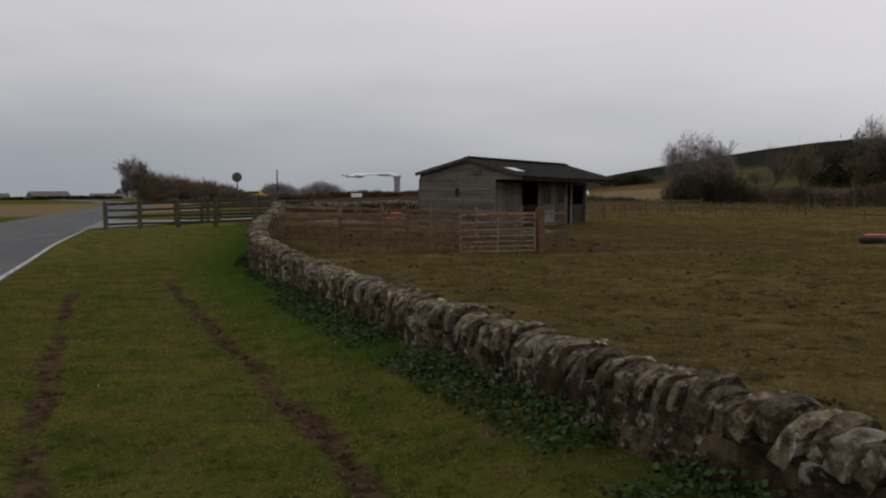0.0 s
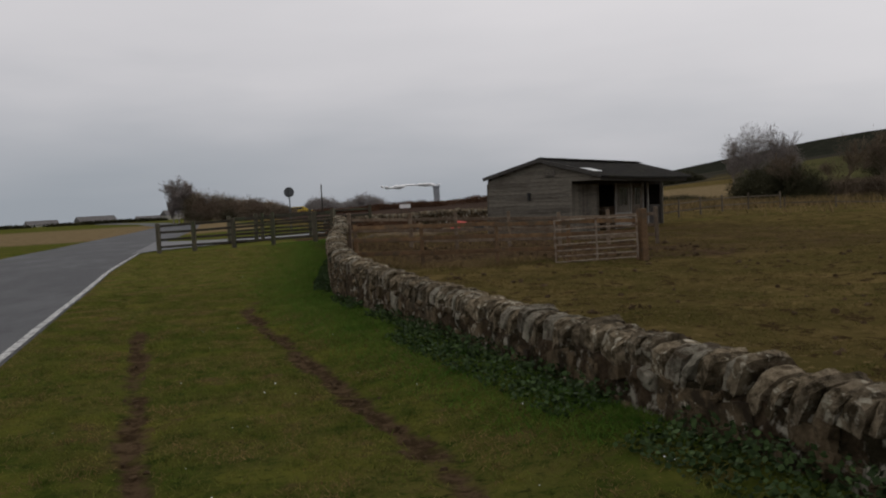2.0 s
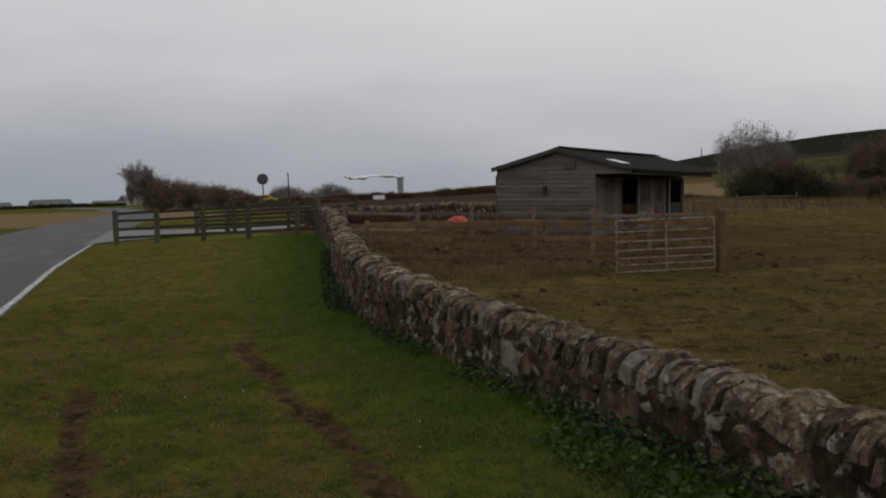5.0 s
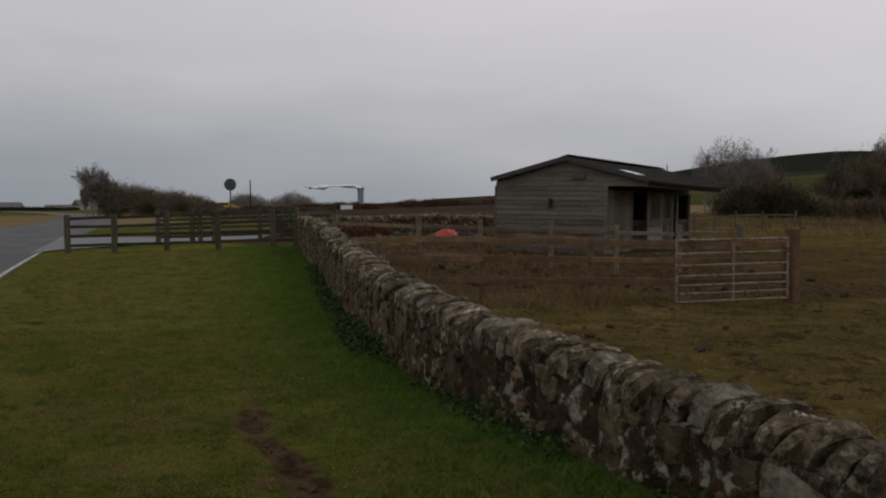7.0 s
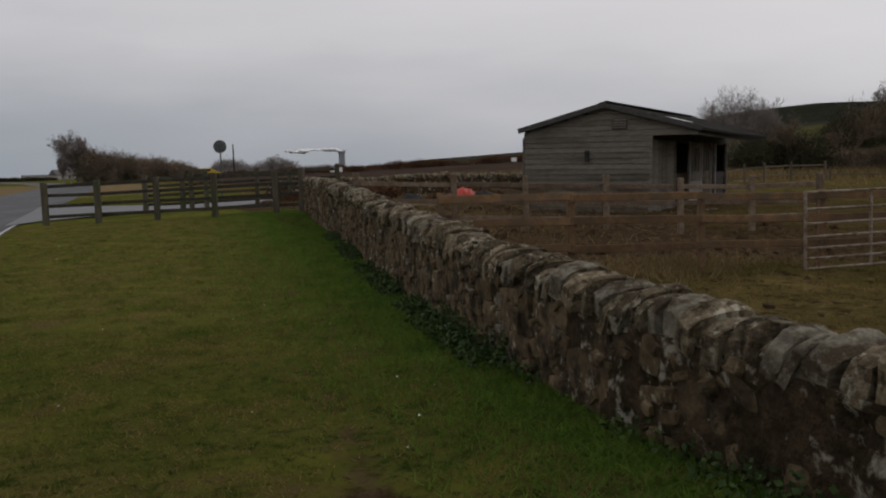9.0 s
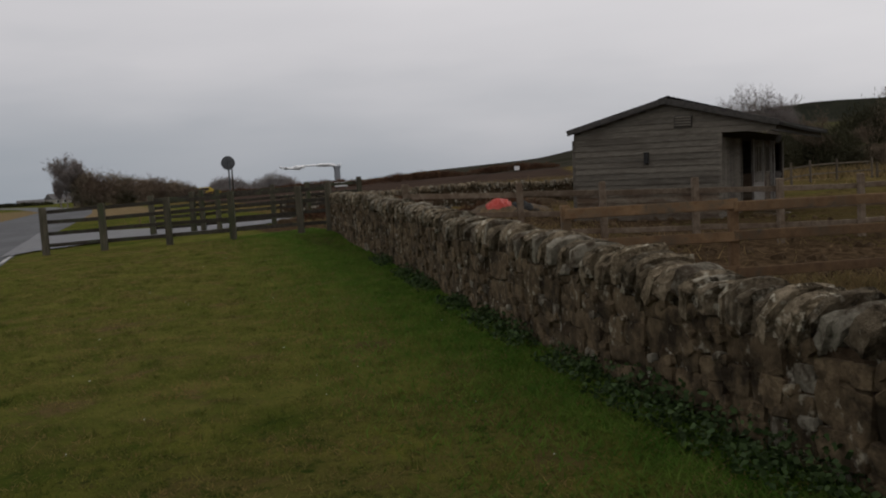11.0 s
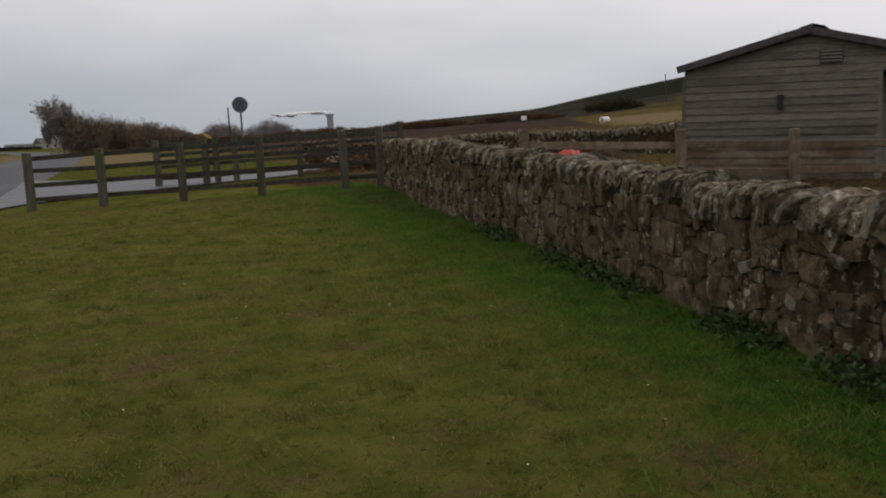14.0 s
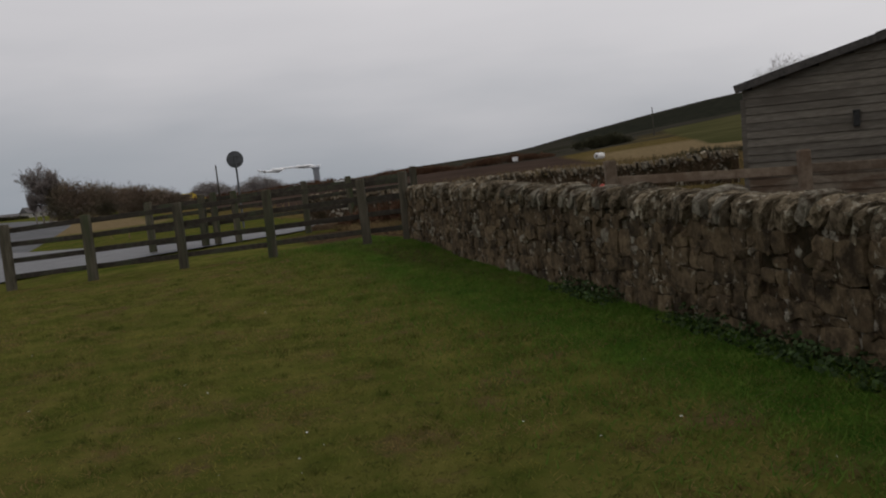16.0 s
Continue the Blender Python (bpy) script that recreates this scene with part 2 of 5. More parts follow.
def obj(name, me, material, parent=None, m=None, label="", category="", group="", kind=""):
    ob = new(name, me)
    if material and not me.materials:
        me.materials.append(material)
    if parent:
        ob.parent = parent
    if m is not None:
        ob.matrix_basis = m
    return tagged(ob, label, category, group, kind)


GROUPS = {"bare_tree": "bare trees behind the paddock", "sapling": "saplings behind the paddock", "grey_tree": "trees at the end of the thicket", "cottage": "far cottages", "heath_hedge": "hedges across the heath", "field_hedge": "hedges along the far fields", "brash_pile": "brash piles in the yard", "bramble_scrub": "scrub behind the paddock", "far_copse": "copses behind the road sign"}


def empty(name, m, label, category, group="", kind=""):
    group = group or GROUPS.get(name, "")
    ob = new(name)
    ob.matrix_basis = m
    ob.empty_display_size = 0.2
    return tagged(ob, label, category, group, kind)


def chamfered(sx, sy, sz, b=0.01, jitter=0.0, seed=0):
    """A box centred on the origin with chamfered edges."""
    r = random.Random(seed)
    verts, index = [], {}
    for x in (-1, 1):
        for y in (-1, 1):
            for z in (-1, 1):
                for ax in range(3):
                    p = [x * (sx / 2 - b), y * (sy / 2 - b), z * (sz / 2 - b)]
                    p[ax] = (x, y, z)[ax] * (sx, sy, sz)[ax] / 2
                    index[x, y, z, ax] = len(verts)
                    verts.append([q + r.uniform(-jitter, jitter) for q in p])
    faces = []
    for ax in range(3):
        o1, o2 = (ax + 1) % 3, (ax + 2) % 3
        for s in (-1, 1):
            ring = []
            for a, c in ((-1, -1), (1, -1), (1, 1), (-1, 1)):
                k = [0, 0, 0]
                k[ax], k[o1], k[o2] = s, a, c
                ring.append(index[(*k, ax)])
            faces.append(ring if s > 0 else ring[::-1])
        for a in (-1, 1):
            for c in (-1, 1):
                e = []
                for s in (-1, 1):
                    k = [0, 0, 0]
                    k[ax], k[o1], k[o2] = s, a, c
                    e.append((index[(*k, o1)], index[(*k, o2)]))
                quad = [e[0][0], e[1][0], e[1][1], e[0][1]]
                faces.append(quad if a * c > 0 else quad[::-1])
    for x in (-1, 1):
        for y in (-1, 1):
            for z in (-1, 1):
                t = [index[x, y, z, k] for k in range(3)]
                faces.append(t if x * y * z > 0 else t[::-1])
    return verts, faces


def box_mesh(name, sx, sy, sz, b=0.01, jitter=0.0, seed=0):
    return grid_mesh(name, *chamfered(sx, sy, sz, b, jitter, seed))


def joined(name, pieces):
    """One mesh out of (verts, faces) pieces."""
    verts, faces = [], []
    for v, f in pieces:
        o = len(verts)
        verts += [tuple(p) for p in v]
        faces += [[i + o for i in q] for q in f]
    return grid_mesh(name, verts, faces)


def moved(piece, m):
    v, f = piece
    return [m @ Vector(p) for p in v], f


def tube(points, radii, sides=8):
    verts, faces = [], []
    for k, p in enumerate(points):
        a = Vector(points[max(k - 1, 0)])
        c = Vector(points[min(k + 1, len(points) - 1)])
        d = (c - a).normalized()
        u = d.orthogonal().normalized()
        w = d.cross(u)
        for i in range(sides):
            t = 2 * math.pi * i / sides
            verts.append(Vector(p) + radii[k] * (math.cos(t) * u + math.sin(t) * w))
    for k in range(len(points) - 1):
        for i in range(sides):
            j = (i + 1) % sides
            faces.append([k * sides + i, k * sides + j, (k + 1) * sides + j, (k + 1) * sides + i])
    faces.append(list(range(sides))[::-1])
    faces.append([(len(points) - 1) * sides + i for i in range(sides)])
    return verts, faces


def ss(a, b, x):
    t = np.clip((np.asarray(x, float) - a) / (b - a), 0, 1)
    return t * t * (3 - 2 * t)


# ---- the plan: line of the wall, road edges, lie of the land ----
WALL_Y = [-6, 2, 4.8, 7.4, 9.7, 11.2, 13.3, 15, 17, 19, 21, 22.9, 24.8, 27, 29, 32, 35, 39, 42]
WALL_X = [3.2, 2.8, 2.67, 2.5, 2.34, 2.25, 2.15, 2.06, 2.03, 2.06, 2.24, 2.5, 2.8, 3.14, 3.52, 4.08, 4.55, 5.1, 5.5]
WALL_TOP_Y = [-6, 9, 13, 17, 19, 21, 24, 27, 30, 33, 37, 42]
WALL_TOP_Z = [0.62, 0.62, 0.66, 0.74, 0.77, 0.83, 0.93, 1.01, 1.08, 1.14, 1.26, 1.31]


def wall_x(y):
    return float(np.interp(y, WALL_Y, WALL_X))


def wall_top(y):
    return float(np.interp(y, WALL_TOP_Y, WALL_TOP_Z))


ROAD_Y = [-400, -40, 10, 20, 33, 46, 60, 80, 110, 150, 220, 400]
ROAD_NEAR = [-3.9, -2.88, -2.43, -2.66, -2.93, -2.83, -2.5, -1.4, 0.0, 0.5, -6, -40]
ROAD_FAR = [-11, -9.6, -9.2, -9.5, -9.9, -10.0, -9.8, -9.0, -7.2, -6.0, -13, -47]

SKY_AZ = [-60, -20, 0, 10, 18, 20, 27.6, 31, 35.2, 38.5, 41.2, 44, 49, 60, 90]
SKY_EL = [0.0, 0.0, 0.0, 0.002, 0.004, 0.008, 0.014, 0.0245, 0.036, 0.044, 0.049, 0.052, 0.049, 0.05, 0.04]


def land(x, y):
    """Height of the ground."""
    x, y = np.asarray(x, float), np.asarray(y, float)
    wx = np.interp(y, WALL_Y, WALL_X)
    verge = 0.06 * ss(24, 40, y) + ss(36, 42, y) * 0.022 * np.clip(x + 3, 0, 12) - 0.05 * ss(-2.4, -3.2, x)
    verge = verge + 0.13 * ss(1.25, 0.1, wx - x) * ss(19, 14, y) * ss(-6, 0, y)
    field = -np.clip(0.032 * (x - 4.6), -0.02, 0.25) + ss(26, 37, y) * 0.28 - ss(24, 60, x) * 0.45 - 0.17 * ss(24, 15, y) * ss(0.4, 1.8, x - wx) * ss(14, 8, x)
    side = ss(0.1, 0.5, x - wx) * ss(50, 43, y)
    z = verge * (1 - side) + field * side
    r = np.hypot(x, y - 15)
    az = np.degrees(np.arctan2(x, y - 8))
    el = np.interp(az, SKY_AZ, SKY_EL)
    w = np.clip((r - 55) / 330, 0, 1) ** 0.9
    low = -0.5 * ss(25, 40, az) * ss(40, 70, r) * ss(140, 100, r)
    far = (1.5 + el * np.clip(r, 0, 650)) * w
    return z * (1 - w) + far + low - 6 * ss(900, 3000, r)


def land_at(x, y):
    return float(land(x, y))


# wheel ruts worn into the verge
RUTS = (((-4, -0.2), (1.4, 2), (1.28, 4.7), (1.2, 5.8), (0.96, 9.9), (0.85, 11.2), (0.42, 17.8), (0.62, 19.4)), ((-4, -0.6), (-0.5, 3), (-0.57, 5.8), (-0.84, 10.2), (-0.95, 12.4), (-1.13, 16.2), (-1.25, 17)))


def rut_depth(x, y):
    """1 in the middle of a rut, 0 outside."""
    out = np.zeros_like(x)
    for k, pts in enumerate(RUTS):
        px, py = [p[0] for p in pts[1:]], [p[1] for p in pts[1:]]
        cx = np.interp(y, py, px) + 0.03 * np.sin(y * 2.3 + k)
        ragged = np.sin(y * 7.3 + 5 * k) * 0.4 + np.sin(y * 13.7 + x * 9) * 0.35 + np.sin(y * 29 + 2 * k) * 0.25
        half = 0.165 + 0.035 * np.sin(y * 3.1 + 2 * k) + 0.045 * ragged
        d = np.exp(-np.clip(((x - cx) / half) ** 2, 0, 60)) * ss(py[-1] + 1.1, py[-1] - 0.9, y + 0.6 * ragged)
        d *= np.clip(0.92 + 0.25 * np.sin(y * 1.7 + 3 * k) * np.sin(y * 0.63) + 0.2 * ragged, 0.3, 1)
        out = np.maximum(out, d * (1.0 if k == 0 else 0.92))
    return out


WAVES = np.random.default_rng(77)
WAVE_SETS = [(WAVES.normal(size=(14, 2)) * f, WAVES.random(14) * 6.28) for f in (1.1, 4.5)]


def rough(x, y):
    """Small unevenness of the turf: slight on the verge, more in the trodden paddock, none on the road."""
    x, y = np.asarray(x, float), np.asarray(y, float)
    out = [sum(np.sin(a * x + b * y + p) for (a, b), p in zip(k, ph)) / 3.7 for k, ph in WAVE_SETS]
    inside = ss(0.2, 0.8, x - np.interp(y, WALL_Y, WALL_X)) * ss(47, 45, y)
    near = ss(40, 28, np.abs(x)) * ss(-12, -8, y) * ss(62, 56, y)
    road = ss(0.0, 0.3, x - np.interp(y, ROAD_Y, ROAD_NEAR))
    return near * road * ((0.010 + 0.022 * inside) * out[0] + (0.006 + 0.018 * inside) * out[1])


# ---- ground ----
def ground_material():
    m = bpy.data.materials.new("ground_cover")
    m.use_nodes = True
    n, l = m.node_tree.nodes, m.node_tree.links
    s = n["Principled BSDF"]
    s.inputs["Roughness"].default_value, s.inputs["Specular IOR Level"].default_value = 0.95, 0.0
    g = n.new("ShaderNodeNewGeometry")

    def tex(sc, detail=5.0, ro=0.65):
        t = n.new("ShaderNodeTexNoise")
        t.inputs["Scale"].default_value, t.inputs["Detail"].default_value, t.inputs["Roughness"].default_value = sc, detail, ro
        l.new(g.outputs["Position"], t.inputs["Vector"])
        return t.outputs["Fac"]

    def rng(v, lo, hi):
        r = n.new("ShaderNodeMapRange")
        r.inputs[1].default_value, r.inputs[2].default_value = lo, hi
        l.new(v, r.inputs[0])
        return r.outputs[0]

    def mix(f, p, q):
        x = n.new("ShaderNodeMixRGB")
        l.new(f, x.inputs[0])
        for k, v in ((1, p), (2, q)):
            if isinstance(v, tuple):
                x.inputs[k].default_value = (*v, 1)
            else:
                l.new(v, x.inputs[k])
        return x.outputs[0]

    def soft(mask, sc, reach=0.5):
        """The mask with a ragged edge."""
        a = n.new("ShaderNodeMath")
        a.operation = "MULTIPLY_ADD"
        l.new(tex(sc, 6.0, 0.7), a.inputs[0])
        a.inputs[1].default_value = reach
        l.new(mask, a.inputs[2])
        return rng(a.outputs[0], 0.5 + reach * 0.35, 0.62 + reach * 0.6)

    masks = []
    for name in ("cover_near", "cover_far", "cover_hill"):
        at = n.new("ShaderNodeAttribute")
        at.attribute_name = name
        sp = n.new("ShaderNodeSeparateColor")
        l.new(at.outputs["Color"], sp.inputs[0])
        masks += [sp.outputs[k] for k in range(3)]
    mud, field, straw, heath, hill, wood, pasture, lush, dry = masks
    big, mid, small = tex(0.35, 4), tex(2.2, 5), tex(28, 5, 0.7)
    col = mix(rng(mid, 0.35, 0.65), (0.052, 0.074, 0.012), (0.088, 0.098, 0.019))
    col = mix(rng(big, 0.42, 0.62), col, (0.110, 0.100, 0.028))
    col = mix(rng(small, 0.52, 0.72), col, (0.092, 0.070, 0.028))
    col = mix(rng(tex(5.5, 7, 0.75), 0.50, 0.62), col, (0.030, 0.048, 0.009))
    col = mix(rng(tex(0.9, 6, 0.7), 0.50, 0.64), col, (0.122, 0.120, 0.024))
    col = mix(rng(tex(1.3, 6, 0.72), 0.55, 0.66), col, (0.105, 0.074, 0.033))
    f = mix(rng(tex(0.8, 6, 0.7), 0.38, 0.62), (0.078, 0.062, 0.022), (0.148, 0.108, 0.042))
    f = mix(rng(tex(0.22, 3), 0.45, 0.65), f, (0.076, 0.063, 0.021))
    f = mix(rng(tex(2.6, 7, 0.74), 0.52, 0.60), f, (0.040, 0.026, 0.013))
    f = mix(rng(tex(7.0, 6, 0.7), 0.56, 0.64), f, (0.17, 0.125, 0.055))
    col = mix(rng(tex(14, 6, 0.7), 0.55, 0.66), col, (0.026, 0.034, 0.009))
    dr = mix(rng(tex(2.0, 6, 0.7), 0.36, 0.64), (0.070, 0.086, 0.016), (0.150, 0.138, 0.036))
    dr = mix(rng(tex(1.1, 6, 0.72), 0.54, 0.64), dr, (0.130, 0.092, 0.042))
    dr = mix(rng(tex(16, 6, 0.7), 0.55, 0.66), dr, (0.034, 0.042, 0.011))
    col = mix(soft(dry, 0.9, 0.5), col, dr)
    lu = mix(rng(tex(3.0, 6, 0.7), 0.4, 0.62), (0.036, 0.080, 0.011), (0.072, 0.130, 0.018))
    col = mix(soft(lush, 1.6, 0.6), col, lu)
    col = mix(soft(field, 3.0, 0.2), col, f)
    st = mix(rng(tex(1.5, 6, 0.7), 0.38, 0.62), (0.14, 0.105, 0.055), (0.215, 0.16, 0.09))
    col = mix(soft(straw, 1.2, 0.7), col, st)
    he = mix(rng(tex(0.12, 6, 0.7), 0.38, 0.62), (0.042, 0.030, 0.024), (0.07, 0.049, 0.038))
    col = mix(soft(heath, 0.15, 0.4), col, he)
    hi = mix(rng(tex(0.012, 5, 0.6), 0.42, 0.6), (0.034, 0.032, 0.025), (0.049, 0.045, 0.035))
    hi = mix(rng(tex(0.05, 5, 0.6), 0.52, 0.6), hi, (0.028, 0.027, 0.018))
    col = mix(soft(hill, 0.03, 0.3), col, hi)
    pa = mix(rng(tex(0.06, 5, 0.6), 0.4, 0.62), (0.050, 0.052, 0.021), (0.078, 0.073, 0.032))
    col = mix(soft(pasture, 0.05, 0.25), col, pa)
    col = mix(soft(wood, 0.05, 0.4), col, mix(rng(tex(0.3, 5), 0.4, 0.6), (0.016, 0.018, 0.013), (0.03, 0.03, 0.022)))
    col = mix(soft(mud, 9.0, 0.7), col, mix(rng(tex(6, 7, 0.75), 0.42, 0.58), (0.038, 0.025, 0.014), (0.098, 0.066, 0.038)))
    l.new(col, s.inputs["Base Color"])
    bp = n.new("ShaderNodeBump")
    bp.inputs["Strength"].default_value, bp.inputs["Distance"].default_value = 0.8, 0.06
    l.new(tex(22, 7, 0.75), bp.inputs["Height"])
    l.new(bp.outputs[0], s.inputs["Normal"])
    return m


def spaced(stops):
    out = [stops[0][0]]
    for (a, st), (b, _) in zip(stops, stops[1:]):
        k = max(1, round((b - a) / st))
        out += [a + (b - a) * (i + 1) / k for i in range(k)]
    return np.array(out)


# places of bare and churned soil: x, y, half-length, half-width
MOLEHILLS = ((6.06, 15.45, 0.32), (5.1, 12.4, 0.2), (4.95, 10.9, 0.2), (4.8, 20.8, 0.26), (5.4, 6.4, 0.25), (5.25, 15.3, 0.2), (5.0, 12.9, 0.2), (9.5, 13.2, 0.2), (12.3, 17.5, 0.25))
BARE = ((2.04, 10.4, 0.26), (1.96, 11.2, 0.22), (2.1, 8.7, 0.35), (1.75, 12.2, 0.3), (1.8, 9.9, 0.25), (1.6, 15.3, 0.35), (2.55, 21.0, 0.3), (1.55, 25.6, 0.3), (1.45, 27.4, 0.28), (1.2, 26.6, 0.22), (1.85, 14.5, 0.3), (0.75, 20.2, 0.3))


def build_ground():
    xs = spaced([(-3000, 400), (-600, 60), (-120, 12), (-30, 2), (-9, 0.5), (-3.4, 0.08), (2.9, 0.2), (14, 0.5), (30, 1.5), (60, 4), (140, 15), (600, 60), (1200, 300), (3000, 1)])
    ys = spaced([(-600, 120), (-120, 15), (-10, 1.0), (0, 0.14), (30, 0.25), (48, 0.6), (70, 2), (120, 6), (240, 15), (600, 50), (1200, 300), (3400, 1)])
    gx, gy = np.meshgrid(xs, ys)
    gz = land(gx, gy)
    rut = rut_depth(gx, gy)
    wx = np.interp(gy, WALL_Y, WALL_X)
    bump = rough(gx, gy)
    mole = np.zeros_like(gz)
    for x, y, r in MOLEHILLS:
        mole = np.maximum(mole, np.exp(-(((gx - x) ** 2 + (gy - y) ** 2) / (r * r)) ** 1.5))
    bare = np.zeros_like(gz)
    for x, y, r in BARE:
        bare = np.maximum(bare, np.exp(-(((gx - x) / r) ** 2 + ((gy - y) / (1.5 * r)) ** 2)))
    under_road = (gx < np.interp(gy, ROAD_Y, ROAD_NEAR) - 0.1) & (gx > np.interp(gy, ROAD_Y, ROAD_FAR))
    bump[under_road] = 0
    gz = gz + bump - 0.07 * rut + 0.03 * np.abs(np.sin(gy * 9)) * rut
    gz[under_road] -= 0.06
    ny, nx = gz.shape
    verts = np.stack([gx, gy, gz], -1).reshape(-1, 3)
    idx = np.arange(nx * ny).reshape(ny, nx)
    quads = np.stack([idx[:-1, :-1], idx[:-1, 1:], idx[1:, 1:], idx[1:, :-1]], -1).reshape(-1, 4)
    me = grid_mesh("ground", verts.tolist(), quads.tolist(), True)
    r = np.hypot(gx, gy - 15)
    az = np.degrees(np.arctan2(gx, gy - 8))
    inside = ss(0.0, 0.4, gx - wx) * (gy < 44)
    field = np.clip(inside + ss(42, 46, gy) * ss(6.5, 9, gx), 0, 1)
    yard = ss(3.6, 4.6, gx) * ss(15.0, 12.5, gx) * ss(24.4, 25.6, gy) * ss(52, 46, gy)
    by_wall = np.exp(-((gx - wx + 0.15) / 0.16) ** 2) * ss(24, 10, gy)
    churn = ss(10, 12, gx) * ss(27, 20, gx) * ss(21, 25, gy) * ss(41, 37, gy)
    mud = np.clip(rut * 0.92 + 0.62 * mole + 0.55 * bare + 0.85 * yard + 0.55 * churn + 0.35 * by_wall, 0, 1)
    straw = 0.5 * yard * ss(31, 37, gy) + 0.5 * ss(22, 27, gy) * ss(26, 24, gy) * inside * ss(12, 7, gx)
    straw = straw + 1.0 * ss(42, 50, r) * ss(108, 84, r) * ss(26, 29, az) * ss(40, 36, az)
    straw = straw + 0.75 * ss(70, 90, gy) * ss(240, 150, gy) * ss(9, 4, gx)
    straw = straw + 0.72 * ss(72, 90, r) * ss(165, 135, r) * ss(26, 30, az) * ss(42, 39, az)
    by_road = gx - np.interp(gy, ROAD_Y, ROAD_NEAR)
    straw = straw + 0.8 * ss(0.7, 0.15, by_road) * ss(-0.3, 0.0, by_road) * ss(15, 8, gy)
    heath = ss(60, 90, gy) * ss(10, 14, gx) * ss(420, 300, r) * ss(30, 26, az)
    hill = ss(140, 220, r) * ss(16, 24, az) + 0.9 * ss(62, 78, r) * ss(40, 43, az)
    hill = np.clip(hill + ss(400, 700, r), 0, 1) * (1 - 0.4 * ss(185, 200, r) * ss(245, 232, r) * ss(31, 33, az) * ss(48, 44, az))
    wood = ss(245, 285, r) * ss(400, 375, r) * ss(28, 32, az) * 1.0 
    pasture = ss(112, 122, r) * ss(252, 238, r) * ss(33, 36, az) + ss(75, 85, r) * ss(252, 238, r) * ss(39.5, 41.5, az)
    pasture = np.clip(pasture + 0.45 * ss(17, 22, gx) * ss(26, 32, gy) * ss(50, 45, gy), 0, 1)
    reach = np.interp(gy, [8, 18, 24, 30, 36, 42], [0.5, 0.75, 1.3, 1.8, 2.3, 2.6])
    dry = 0.95 * ss(20, 27, gy) * ss(48, 45, gy) * (gx < wx) * ss(-0.1, 0.3, gx - np.interp(gy, ROAD_Y, ROAD_NEAR))
    lush = np.interp(gy, [10, 20, 28], [0.55, 0.72, 0.88]) * ss(1.05, 0.3, (wx - gx) / reach) * (gx < wx + 0.3) * ss(4, 8, gy) * ss(46, 43, gy)
    for name, chans in (("cover_near", (mud, field, np.clip(straw, 0, 1))), ("cover_far", (np.clip(heath, 0, 1), hill, wood)), ("cover_hill", (pasture, lush, dry))):
        at = me.color_attributes.new(name, "FLOAT_COLOR", "POINT")
        data = np.ones((nx * ny, 4), np.float32)
        for k, ch in enumerate(chans):
            data[:, k] = np.asarray(ch, float).reshape(-1)
        at.data.foreach_set("color", data.ravel())
    obj("ground", me, ground_material(), label="rough grass, muddy paddock and heath rising to a hill", category="ground", kind="structure")


build_ground()


def strip(name, ys, left, right, lift, across=6):
    verts, faces = [], []
    for y, a, b in zip(ys, left, right):
        for k in range(across + 1):
            x = a + (b - a) * k / across
            verts.append((x, y, land_at(x, y) + lift + 0.05 * (1 - (2 * k / across - 1) ** 2)))
    w = across + 1
    for i in range(len(ys) - 1):
        for k in range(across):
            faces.append((i * w + k, i * w + k + 1, (i + 1) * w + k + 1, (i + 1) * w + k))
    return grid_mesh(name, verts, faces, True)


road_ys = spaced([(-120, 6), (0, 0.8), (70, 3), (400, 1)])
obj("road", strip("road", road_ys, np.interp(road_ys, ROAD_Y, ROAD_FAR), np.interp(road_ys, ROAD_Y, ROAD_NEAR), 0.005), ASPHALT, label="damp grey asphalt country road", category="road", kind="structure")
line_ys = spaced([(-60, 0.5), (47.5, 1)])
near_e = np.interp(line_ys, ROAD_Y, ROAD_NEAR)
wob = np.array([0.02 * noise.noise(Vector((0, y * 0.8, 5))) for y in line_ys])
obj("road_line", strip("road_line", line_ys, near_e - 0.18 + wob, near_e - 0.04 + wob, 0.022, 1), PAINT, label="worn white edge line painted on the asphalt", category="road marking", kind="structure")


def side_road():
    # mouth at the main road, then away behind the fences
    near = [(-3.2, 46.6), (-2.2, 47.5), (-0.5, 48.6), (2.0, 49.2), (5.0, 49.8), (8, 51.6), (12, 55), (20, 63)]
    far = [(-3.0, 68), (-1.5, 63), (0.3, 59.5), (2.5, 56.2), (5.0, 54.6), (8, 56.2), (12, 59.5), (20, 67.5)]
    verts, faces = [], []
    for a, b in zip(near, far):
        for k in range(7):
            x, y = (a[i] + (b[i] - a[i]) * k / 6 for i in (0, 1))
            verts.append((x, y, land_at(x, y) + 0.045))
    for i in range(len(near) - 1):
        for k in range(6):
            faces.append((i * 7 + k, (i + 1) * 7 + k, (i + 1) * 7 + k + 1, i * 7 + k + 1))
    me = grid_mesh("side_road", verts, faces, True)
    obj("side_road", me, WETROAD, label="wet asphalt side road shining behind the fence", category="road", kind="structure")


side_road()


